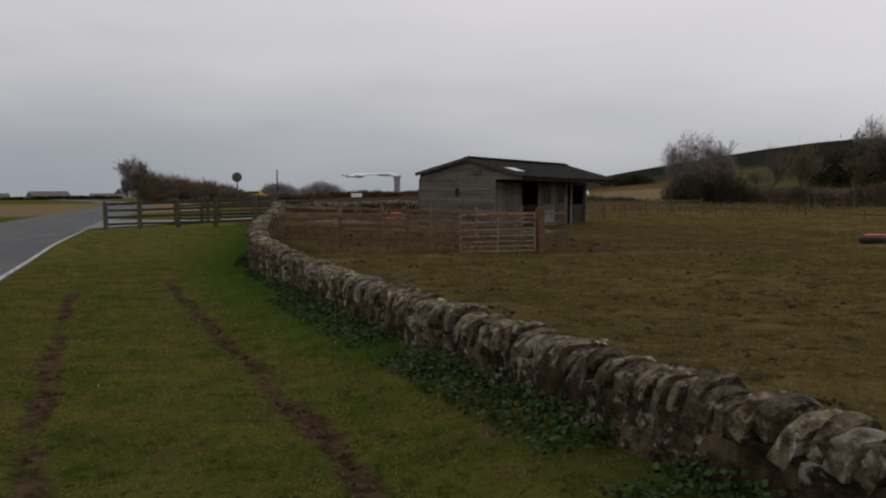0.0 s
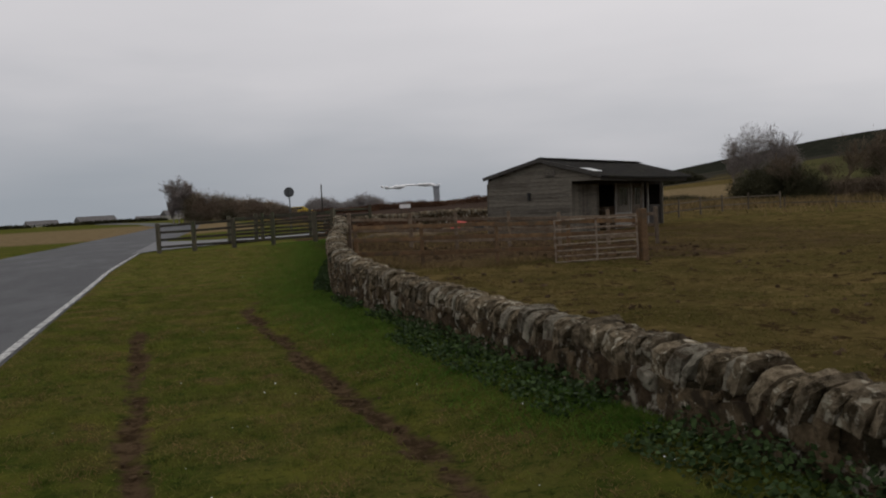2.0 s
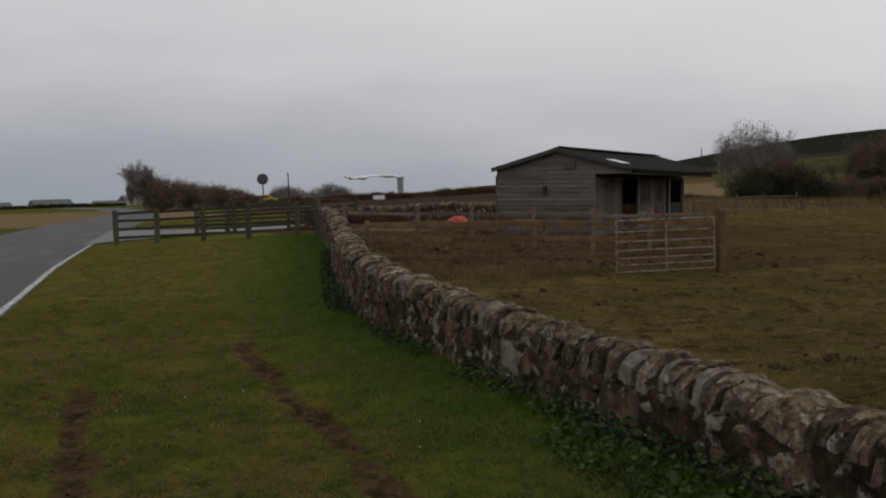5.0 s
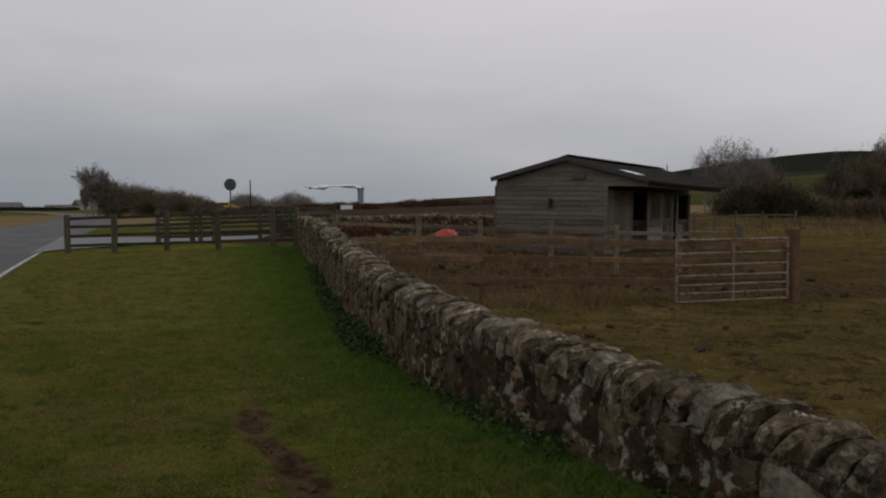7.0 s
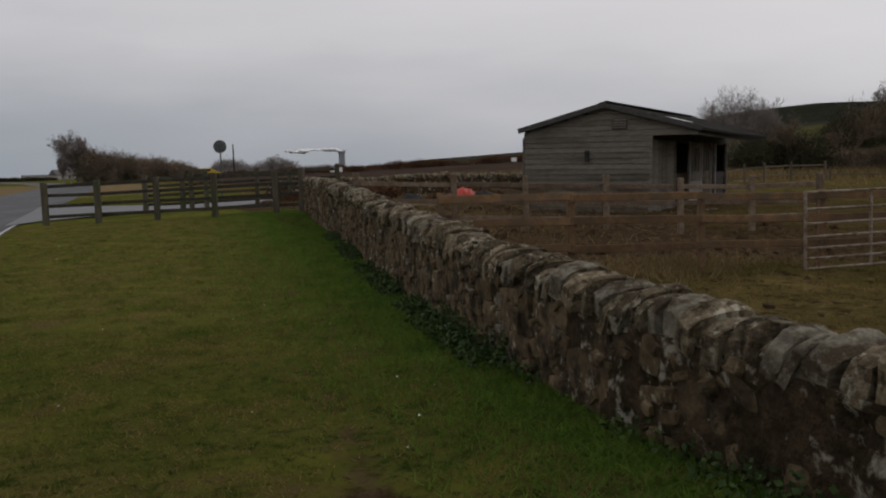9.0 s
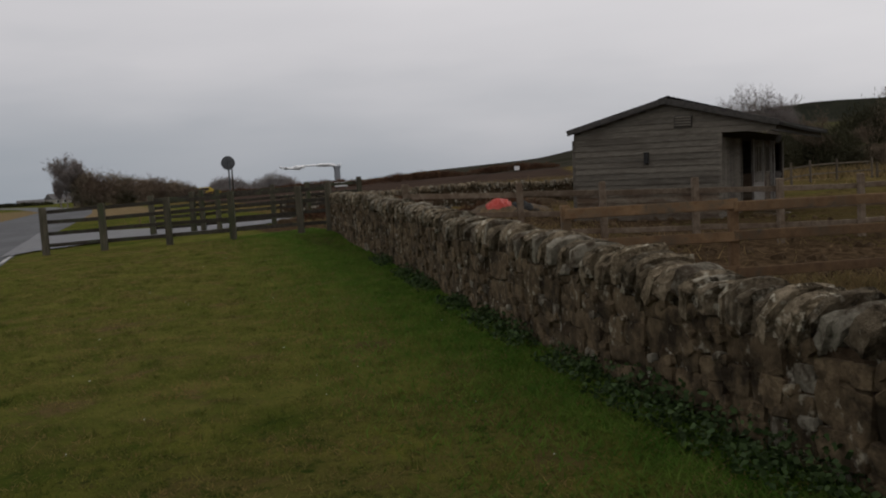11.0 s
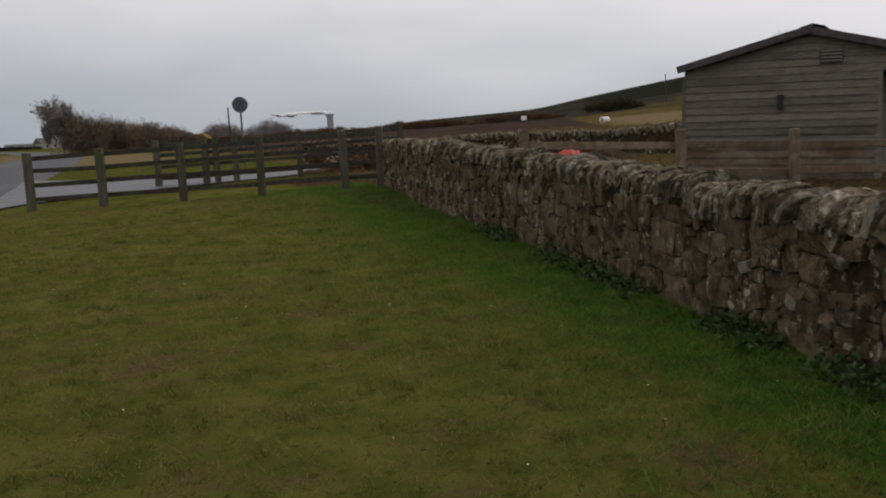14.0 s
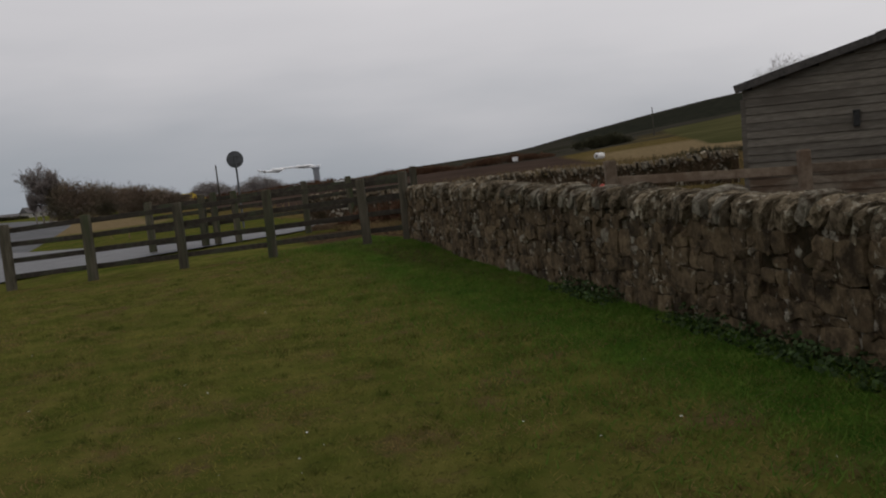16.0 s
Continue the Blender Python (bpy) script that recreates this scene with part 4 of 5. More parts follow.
        obj(nm, grid_mesh(nm, verts, faces), FELT, shed, label="dark felted roof slope")
    sk = obj("skylight", box_mesh("skylight", 0.6, 0.78, 0.02, 0.004), SKYLIGHT, shed, label="pale translucent roof sheet")
    sx = 4.5
    sk.matrix_basis = Matrix.Translation((sx, 0.75, roof_z(sx) + 0.075)) @ pose(0, 0, 0, 0, math.degrees(math.atan(slope)), 0)
    ang = math.degrees(math.atan(slope))
    for x0, x1, sg in ((-0.06, AP + 0.02, -1), (AP - 0.02, W + 0.06, 1)):
        ln = (x1 - x0) / math.cos(math.atan(slope))
        for y in (-over - 0.012, L + 0.1):
            b = obj("barge_board", box_mesh("barge_board", ln, 0.025, 0.15, 0.005), BARGE, shed)
            b.matrix_basis = Matrix.Translation(((x0 + x1) / 2, y, roof_z((x0 + x1) / 2) + 0.0)) @ pose(0, 0, 0, 0, sg * ang, 0)
    obj("ridge_cap", joined("ridge_cap", [moved(chamfered(0.26, L + 0.2, 0.02, 0.004), Matrix.Translation((AP + s * 0.11, L / 2, ridge + 0.062)) @ pose(0, 0, 0, 0, s * ang, 0)) for s in (-1, 1)]), FELT, shed)
    # louvre in the peak, and a dark hatch with a run of stain under it
    lou = obj("louvre", box_mesh("louvre", 0.44, 0.03, 0.3, 0.006), BARGE, shed, pose(3.02, 0.028, 2.5), "small slatted vent")
    for i in range(4):
        obj("slat", box_mesh("slat", 0.40, 0.03, 0.045, 0.004), CLAD, lou, pose(0, -0.02, -0.1 + 0.068 * i, -25, 0, 0))
    hatch = obj("wall_box", box_mesh("wall_box", 0.11, 0.1, 0.28, 0.012), RUBBER, shed, pose(2.06, 0.0, 1.60), "small dark box fixed to the boards")
    obj("lid", box_mesh("lid", 0.13, 0.12, 0.03, 0.006), RUBBER, hatch, pose(0, 0, 0.15))


build_shed()


# ---- bushes, trees ----
def twig_cloud(rng, lumps, n, size, droop=0.4, blade=0.16):
    """Thin loose triangles thickly set within the lumps (x, y, z, rx, ry, rz)."""
    lumps = np.array(lumps, float)
    vol = np.prod(lumps[:, 3:], 1) ** (2 / 3)
    pick = rng.choice(len(lumps), n, p=vol / vol.sum())
    d = rng.normal(size=(n, 3))
    d /= np.linalg.norm(d, axis=1)[:, None]
    rad = rng.random(n) ** 0.45
    rad *= 1 + 0.16 * rng.normal(size=n)
    p = lumps[pick, :3] + d * rad[:, None] * lumps[pick, 3:]
    way = d * 0.6 + rng.normal(size=(n, 3)) * 0.7 + np.array([0, 0, 0.5])
    way /= np.linalg.norm(way, axis=1)[:, None]
    ln = size * (0.5 + rng.random(n))[:, None]
    side = np.cross(way, rng.normal(size=(n, 3)))
    side /= np.linalg.norm(side, axis=1)[:, None]
    q = p + way * ln
    return np.stack([p - side * ln * blade, p + side * ln * blade, q], 1)


def bush(name, x, y, w, d, h, seed, material, label, n=5000, size=0.5, blade=0.16, lumps=9, sink=0.1, yaw=0.0, category="bush", profile=None):
    rng = np.random.default_rng(seed)
    z = land_at(x, y)
    c, s = math.cos(radians(yaw)), math.sin(radians(yaw))
    ls = []
    for k in range(lumps):
        u = (k + 0.5) / lumps - 0.5
        lx, ly = u * w * 0.86 + rng.normal() * w * 0.02, rng.uniform(-0.3, 0.3) * d
        hh = h * (profile(u + 0.5) if profile else 1 - 0.45 * (2 * u) ** 2) * rng.uniform(0.8, 1.02)
        ls.append((lx * c - ly * s, lx * s + ly * c, hh * 0.48 - sink, max(w / lumps * rng.uniform(0.9, 1.4), 0.42 * hh * rng.uniform(0.7, 1.1)), d * rng.uniform(0.3, 0.5), hh * 0.5))
    me = tri_mesh("crown", twig_cloud(rng, ls, n, size, blade=blade))
    top = empty(name, pose(x, y, z), label, category)
    obj("crown", me, material, top)
    stems = []
    for k in range(lumps):
        a = ls[k]
        stems.append(tube([(a[0], a[1], -0.2), (a[0] + rng.normal() * 0.2, a[1], a[2])], [0.09, 0.03], 5))
    obj("stems", joined("stems", stems), material, top, kind="stuff")
    return top


def bare_tree(name, x, y, h, seed, label, material=GREYTREE, spread=1.0, twig=0.024, z=None, fine=2600):
    """Trunk and limbs as tapered tubes, a crown of fine twigs."""
    r = random.Random(seed)
    limbs, twigs = [], []

    def grow(p, d, ln, rad, level):
        pts, rr = [p], [rad]
        for k in range(3):
            d = (d + Vector([r.uniform(-0.18, 0.18) for _ in range(3)]) + Vector((0, 0, 0.05))).normalized()
            p = p + d * ln / 3
            pts.append(p)
            rr.append(rad * (1 - 0.22 * (k + 1)))
        if level < 3:
            limbs.append(tube(pts, rr, 6 if level == 0 else 4))
        else:
            for a, b in zip(pts, pts[1:]):
                s = (b - a).cross(Vector((r.uniform(-1, 1), r.uniform(-1, 1), r.uniform(-1, 1)))).normalized() * twig
                twigs.append((a - s, a + s, b))
        if level < 5:
            for k in range(4 if level < 2 else 5):
                q = pts[r.choice((1, 2, 3, 3))]
                nd = (d * 0.9 + Vector((r.gauss(0, 0.6) * spread, r.gauss(0, 0.6) * spread, r.gauss(0.15, 0.35)))).normalized()
                grow(q, nd, ln * r.uniform(0.55, 0.8), rr[2] * 0.62, level + 1)

    grow(Vector((0, 0, -0.2)), Vector((0, 0, 1)), h * 0.34, h * 0.019, 0)
    zz = land_at(x, y) if z is None else z
    top = empty(name, pose(x, y, zz), label, "tree")
    obj("trunk", joined("trunk", limbs), material, top)
    rng = np.random.default_rng(seed)
    haze = twig_cloud(rng, [(0, 0, h * 0.74, h * 0.17, h * 0.17, h * 0.24), (h * 0.07, 0, h * 0.62, h * 0.19, h * 0.19, h * 0.17)], fine, h * 0.055, blade=0.035)
    crown = np.concatenate([np.array([[tuple(v) for v in t] for t in twigs]), haze])
    obj("crown", tri_mesh("crown", crown), material, top)
    return top


# thicket where the road bends, with a grey bare tree at its end
bush("roadside_thicket", 7.2, 151, 19.6, 5, 5.2, 11, THICKET, "dense leafless brown thicket beside the road bend", 52000, 0.42, 0.075, 26, profile=lambda u: float(np.interp(u, [0, 0.1, 0.3, 0.5, 0.8, 1], [0.95, 1.0, 0.88, 0.78, 0.6, 0.34])))
for k, (x, h) in enumerate(((-3.4, 6.2), (-2.6, 7.2), (-1.8, 7.4), (-0.9, 6.6))):
    bare_tree("grey_tree", x, 152, h, 60 + k, "grey leafless tree at the end of the thicket", spread=0.5, twig=0.05)
bush("far_copse", 31, 230, 9, 6, 4.2, 21, GREYTREE, "hazy grey far copse behind the road sign", 5000, 0.7, 0.06, 6)
bush("far_copse", 42, 232, 12, 6, 4.4, 22, GREYTREE, "hazy grey far copse behind the road sign", 6000, 0.7, 0.06, 8)
# scrub behind the paddock
bush("bramble_thicket", 44.2, 64.6, 7.0, 4.5, 3.5, 31, DARKBUSH, "large dark bramble thicket behind the paddock", 30000, 0.28, 0.06, 10, yaw=-35)
bush("bramble_scrub", 50.5, 62.0, 9.0, 4, 2.0, 32, TWIG, "brown leafless scrub beside the dark thicket", 20000, 0.3, 0.06, 11, yaw=-40)
bush("bramble_scrub", 57.5, 57.5, 9.0, 4, 2.6, 33, TWIG, "brown leafless scrub behind the paddock fence", 18000, 0.3, 0.06, 11, yaw=-45)
bush("hillside_copse", 89, 96, 15, 6, 6.5, 34, DARKBUSH, "dark leafless copse climbing the hillside", 30000, 0.5, 0.06, 14, yaw=-45)
bush("scrub_bank", 62, 74, 22, 5, 1.5, 35, TWIG, "brown scrub on the slope behind the thickets", 18000, 0.35, 0.06, 16, yaw=-40)
bush("low_bramble", 36.5, 69, 9, 4, 1.1, 36, DARKBUSH, "low dark bramble on the tan bank", 9000, 0.25, 0.08, 9, yaw=-30)
for k, (x, y, h) in enumerate(((50.2, 79.4, 6.2), (51.7, 78.7, 7.3), (53.4, 78.1, 7.0), (55.0, 77.6, 5.8))):
    bare_tree("bare_tree", x, y, h, (38, 41, 42, 45)[k], "pale leafless tree rising above the thicket", spread=0.46, twig=0.02)
for k, (x, y, h) in enumerate(((47.9, 61.3, 5.2), (50.5, 60.0, 5.6), (53.8, 58.6, 5.0), (44.5, 63.5, 4.6))):
    bare_tree("sapling", x, y, h, 80 + k, "thin dark leafless sapling behind the paddock", TWIG, 0.7, 0.02, fine=500)
bare_tree("bare_tree", 94.0, 99, 9.5, 39, "grey leafless tree on the hillside", spread=0.8, twig=0.042)
bare_tree("bare_tree", 99.0, 97, 10.5, 43, "grey leafless tree on the hillside", spread=0.9, twig=0.042)
for k, (x, y, w, h) in enumerate(((24, 170, 20, 1.2), (42, 185, 22, 1.8), (64, 190, 24, 1.9), (84, 186, 22, 1.8))):
    bush("heath_hedge", x, y, w, 4, h, 50 + k, BRACKEN, "dark brown hedge of gorse and bracken across the heath", 9000, 0.4, 0.1, 16)
bush("dark_conifers", 104, 183, 13, 6, 2.8, 70, DARKBUSH, "dark evergreen clump on the lower hillside", 9000, 0.5, 0.12, 10)


# ---- road sign, poles, far buildings ----
def road_sign(x, y):
    z = land_at(x, y)
    top = empty("road_sign", pose(x, y, z), "round road sign seen from its grey back on a steel post", "road sign")
    obj("post", grid_mesh("post", *tube([(0, 0, -0.2), (0, 0, 2.72)], [0.038, 0.038], 10)), SIGNGREY, top)
    disc = [(0.31 * math.cos(t), dy, 2.55 + 0.31 * math.sin(t)) for dy in (0.05, 0.075) for t in np.linspace(0, 2 * math.pi, 33)[:-1]]
    obj("plate", grid_mesh("plate", disc, [tuple(range(32)), tuple(range(63, 31, -1))] + [((i + 1) % 32, i, 32 + i, 32 + (i + 1) % 32) for i in range(32)]), SIGNGREY, top, label="round grey plate")
    for h in (-0.13, 0.13):
        obj("clamp", box_mesh("clamp", 0.34, 0.03, 0.04, 0.006), SIGNGREY, top, pose(0, 0.03 - 0.055, 2.55 + h))


road_sign(5.38, 58.5)


def pole(x, y, h, label):
    z = land_at(x, y)
    top = empty("telegraph_pole", pose(x, y, z), label, "pole")
    obj("shaft", grid_mesh("shaft", *tube([(0, 0, -0.3), (0, 0, h)], [0.14, 0.1], 8)), RAIL, top)
    obj("cap", grid_mesh("cap", *tube([(0, 0, h - 0.05), (0, 0, h + 0.12)], [0.14, 0.09], 8)), RAIL, top)


pole(21.8, 163, 5.3, "dark wooden pole beside the road bend")
pole(122.9, 191, 6.0, "dark wooden pole in front of the hillside")


def house(name, x, y, w, d, wall_h, roof_h, yaw, label):
    z = land_at(x, y) - 0.35
    top = empty(name, pose(x, y, z, 0, 0, yaw), label, "house")
    obj("wall", box_mesh("wall", w, d, wall_h + 0.4, 0.02), RENDER_WALL, top, pose(0, 0, wall_h / 2 - 0.2))
    hw, hd = w / 2 + 0.3, d / 2 + 0.4
    v = [(-hw, -hd, wall_h), (hw, -hd, wall_h), (hw, hd, wall_h), (-hw, hd, wall_h), (-hw, 0, wall_h + roof_h), (hw, 0, wall_h + roof_h)]
    obj("roof", grid_mesh("roof", v, [(0, 1, 5, 4), (2, 3, 4, 5), (3, 0, 4), (1, 2, 5), (3, 2, 1, 0)]), SLATE, top)
    for k in range(3):
        win = obj("window", box_mesh("window", 1.2, 0.12, 1.2, 0.02), WHITE, top, pose((k - 1) * w * 0.3, -d / 2 - 0.02, wall_h * 0.55))
        obj("pane", box_mesh("pane", 1.0, 0.05, 1.0, 0.01), GLASS_DARK, win, pose(0, -0.06, 0))


house("cottage", -40, 403, 15, 7, 1.5, 2.0, 25, "far white cottage with a low slate roof")
house("cottage", -62, 410, 12, 7, 1.3, 1.6, 20, "far white cottage with a low slate roof")
house("cottage", -19, 405, 10, 7, 1.0, 1.4, 8, "far white cottage with a low slate roof")
house("cottage", -8.0, 395, 10, 6, 2.0, 2.2, 30, "pale cottage half hidden behind the thicket")


for k, (x, w) in enumerate(((-74, 48), (-28, 44))):
    bush("field_hedge", x, 330, w, 3, 0.75, 60 + k, DARKBUSH, "low dark hedge along the far fields", 6000, 0.9, 0.3, 24)


def vehicle(name, x, y, yaw, sx, sy, sz, paint, label, category):
    """A far parked vehicle: body with cabin, windows and four wheels."""
    z = land_at(x, y)
    top = empty(name, pose(x, y, z, 0, 0, yaw), label, category)
    prof = [(-0.5, 0.25), (-0.5, 0.62), (-0.42, 0.95), (0.12, 1.0), (0.3, 0.62), (0.48, 0.52), (0.5, 0.25)]
    v = [(a * sx, s * sy / 2, b * sz) for s in (-1, 1) for a, b in prof]
    k = len(prof)
    f = [tuple(range(k)), tuple(range(2 * k - 1, k - 1, -1))] + [((i + 1) % k, i, k + i, k + (i + 1) % k) for i in range(k)]
    obj("body", grid_mesh("body", v, f), paint, top)
    for s in (-1, 1):
        obj("window", box_mesh("window", sx * 0.45, 0.03, sz * 0.24, 0.02), GLASS_DARK, top, pose(-0.12 * sx, s * (sy / 2), sz * 0.78))
        for a in (-0.32, 0.32):
            wheel = grid_mesh("wheel", *tube([(a * sx, s * sy / 2 - 0.1 * s, 0.3), (a * sx, s * sy / 2 + 0.02 * s, 0.3)], [0.3, 0.3], 14))
            obj("wheel", wheel, RUBBER, top)




def white_stand_in(x, y, yaw):
    """Drum on its side standing in for a far van: slightly sagging, soft edges."""
    top = empty("white_stand_in", pose(x, y, land_at(x, y), 0, 0, yaw), "small rounded white drum on the tan bank, standing in for a van", "bale")
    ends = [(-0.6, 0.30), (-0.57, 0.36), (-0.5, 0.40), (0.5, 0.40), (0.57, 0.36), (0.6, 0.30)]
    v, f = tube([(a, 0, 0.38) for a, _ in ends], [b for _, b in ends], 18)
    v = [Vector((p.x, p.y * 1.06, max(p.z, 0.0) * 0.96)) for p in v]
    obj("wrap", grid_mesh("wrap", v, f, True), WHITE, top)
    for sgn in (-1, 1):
        obj("end_cap", grid_mesh("end_cap", *tube([(0.6 * sgn, 0, 0.365), (0.615 * sgn, 0, 0.365)], [0.22, 0.2], 14)), PALE_WOOD, top, label="grey disc on the end of the white drum")


# rounded white shape put where a white van most likely stands
white_stand_in(59.5, 117, 20)
vehicle("yellow_digger", 21.0, 192, 0, 6.0, 2.0, 1.8, YELLOW, "yellow machine parked beyond the fence", "digger")


def board(x, y, w, h, zc, label):
    z = land_at(x, y)
    top = empty("white_board", pose(x, y, z), label, "sign board")
    obj("panel", box_mesh("panel", w, 0.05, h, 0.01), WHITE, top, pose(0, 0, zc))
    for s in (-0.35, 0.35):
        obj("leg", box_mesh("leg", 0.07, 0.07, zc, 0.006), RAIL, top, pose(s * w, 0.06, zc / 2))


board(69.6, 157.5, 1.0, 0.7, 2.0 - land_at(69.6, 157.5) if land_at(69.6, 157.5) < 1.2 else 0.9, "plain white board beyond the yard")
board(23.4, 105, 1.3, 0.45, 1.0, "white board on legs at the edge of the heath")


# ---- chimney and steam far off ----
def works():
    x, y = 371, 1374
    z = 3.0
    top = empty("works_tower", pose(x, y, z), "distant pale industrial tower on the skyline", "tower")
    obj("shaft", box_mesh("shaft", 8, 8, 34, 0.4), CONCRETE, top, pose(0, 0, 10))
    obj("head", box_mesh("head", 10, 10, 3, 0.4), CONCRETE, top, pose(0, 0, 26))
    rng = np.random.default_rng(3)
    pieces = []
    for k in range(60):
        u = k / 59
        c = Vector((-88 * u + rng.normal() * 1.5, rng.normal() * 2, 29 + 3.0 * math.sin(u * 6.0) * u + rng.normal() * 0.7 + 2 * u))
        rad = 1.1 + 1.3 * rng.random() ** 2 + 2.2 * math.exp(-((u - 0.72) / 0.12) ** 2) + 0.9 * math.exp(-((u - 0.2) / 0.15) ** 2) - 0.5 * u
        bm = bmesh.new()
        bmesh.ops.create_icosphere(bm, subdivisions=2, radius=1)
        vs = [Vector((v.co.x * rad * 1.9, v.co.y * rad, v.co.z * rad * 0.7)) * (1 + 0.25 * noise.noise(v.co * 1.7 + c)) + c for v in bm.verts]
        fs = [[v.index for v in f.verts] for f in bm.faces]
        bm.free()
        pieces.append((vs, fs))
    me = joined("steam_plume", pieces)
    me.polygons.foreach_set("use_smooth", [True] * len(me.polygons))
    obj("steam_plume", me, STEAM, None, pose(x, y, z), "long white steam plume drifting from the tower", "steam", kind="stuff")


works()


# ---- yard clutter ----
def heap(name, x, y, w, d, h, seed, material, label, category, lift=0.0):
    r = random.Random(seed)
    verts, faces = [], []
    n = 26
    for i in range(n + 1):
        for j in range(n + 1):
            u, v = 2 * i / n - 1, 2 * j / n - 1
            q = max(0, 1 - u * u - v * v)
            zz = h * q ** 0.8 * (1 + 0.5 * noise.noise(Vector((u * 2.2, v * 2.2, seed))))
            px, py = x + u * w / 2, y + v * d / 2
            verts.append((px - x, py - y, land_at(px, py) - land_at(x, y) + zz + 0.35 * h * noise.noise(Vector((u * 5, v * 5, seed))) * (q > 0.05) + 0.22 * h * noise.noise(Vector((u * 12, v * 12, seed))) * (q > 0.05) - 0.06 * (q <= 0)))
    for i in range(n):
        for j in range(n):
            a = i * (n + 1) + j
            faces.append((a, a + n + 1, a + n + 2, a + 1))
    return obj(name, grid_mesh(name, verts, faces, True), material, None, pose(x, y, land_at(x, y) + lift), label, category)


STRAW = mat("old_straw", (0.07, 0.045, 0.022), (0.17, 0.115, 0.06), 7, 0.95, 1.0, 25, (0.06, 0.045, 0.03), 1.6, 0.5)
heap("straw_mound", 9.2, 44.6, 4.2, 2.4, 0.17, 3, STRAW, "heap of old straw and muck in the yard", "mound")
heap("straw_mound", 12.8, 45.6, 3.4, 2.2, 0.30, 4, STRAW, "heap of old straw and muck beside the shed", "mound")
heap("soil_mound", 8.2, 50.0, 5.5, 2.4, 0.35, 5, MUD, "dark heap of earth and brash below the far wall", "mound")
heap("soil_mound", 14.2, 47.3, 4.0, 2.0, 0.3, 6, MUD, "dark heap of earth and brash below the far wall", "mound")
heap("straw_mound", 12.2, 44.7, 2.8, 1.9, 0.42, 7, STRAW, "low heap of straw and earth under a red sheet", "mound")
heap("red_tarpaulin", 12.0, 44.6, 0.95, 0.8, 0.26, 8, RED, "crumpled red plastic sheet lying on a muck heap", "tarpaulin", 0.34)


heap("black_sheet", 12.75, 44.5, 0.9, 0.7, 0.24, 13, RUBBER, "crumpled black plastic sheet lying on the mound", "plastic sheet", 0.26)
heap("black_sheet", 10.5, 45.9, 1.1, 0.8, 0.34, 14, RUBBER, "crumpled black plastic sheet lying in the yard", "plastic sheet")


bush("brash_pile", 8.6, 48.2, 5.0, 1.6, 0.75, 91, BRACKEN, "rusty brown pile of dead brash in the yard", 5000, 0.22, 0.07, 10, category="brash pile")
bush("brash_pile", 12.9, 46.4, 3.2, 1.4, 0.6, 92, BRACKEN, "rusty brown pile of dead brash beside the shed", 3500, 0.22, 0.07, 8, category="brash pile")


def feed_tub(x, y):
    z = land_at(x, y)
    top = empty("feed_tub", pose(x, y, z + 0.0), "low black rubber tub with a bright red lid", "tub")
    v, f = [], []
    prof = [(0.30, 0.0), (0.42, 0.05), (0.46, 0.16), (0.43, 0.24), (0.34, 0.25)]
    for a, h in prof:
        for k in range(20):
            t = 2 * math.pi * k / 20
            v.append((a * math.cos(t), a * math.sin(t), h))
    for i in range(len(prof) - 1):
        for k in range(20):
            j = (k + 1) % 20
            f.append((i * 20 + k, i * 20 + j, (i + 1) * 20 + j, (i + 1) * 20 + k))
    obj("tub", grid_mesh("tub", v, f, True), RUBBER, top)
    v2 = [(0.36 * math.cos(t) + 0.1, 0.36 * math.sin(t), h) for h in (0.22, 0.31) for t in np.linspace(0, 2 * math.pi, 21)[:-1]]
    obj("lid", grid_mesh("lid", v2, [tuple(range(19, -1, -1)), tuple(range(20, 40))] + [(k, (k + 1) % 20, 20 + (k + 1) % 20, 20 + k) for k in range(20)]), RED, top, label="bright red lid")


feed_tub(22.9, 24.2)


# ---- grass and ivy ----
def blades(rng, px, py, h, w, lean=0.5):
    n = len(px)
    pz = land(px, py) + rough(px, py) - 0.006
    rut = rut_depth(px, py)
    keep = rut < 0.12 + 0.5 * rng.random(n) ** 2
    px, py, pz, h = px[keep], py[keep], pz[keep], h[keep]
    n = len(px)
    ang = rng.random(n) * 2 * np.pi
    tilt = rng.normal(size=(n, 2)) * lean
    a = np.stack([px - np.cos(ang) * w, py - np.sin(ang) * w, pz], 1)
    b = np.stack([px + np.cos(ang) * w, py + np.sin(ang) * w, pz], 1)
    c = np.stack([px + tilt[:, 0] * h, py + tilt[:, 1] * h, pz + h], 1)
    return np.stack([a, b, c], 1)


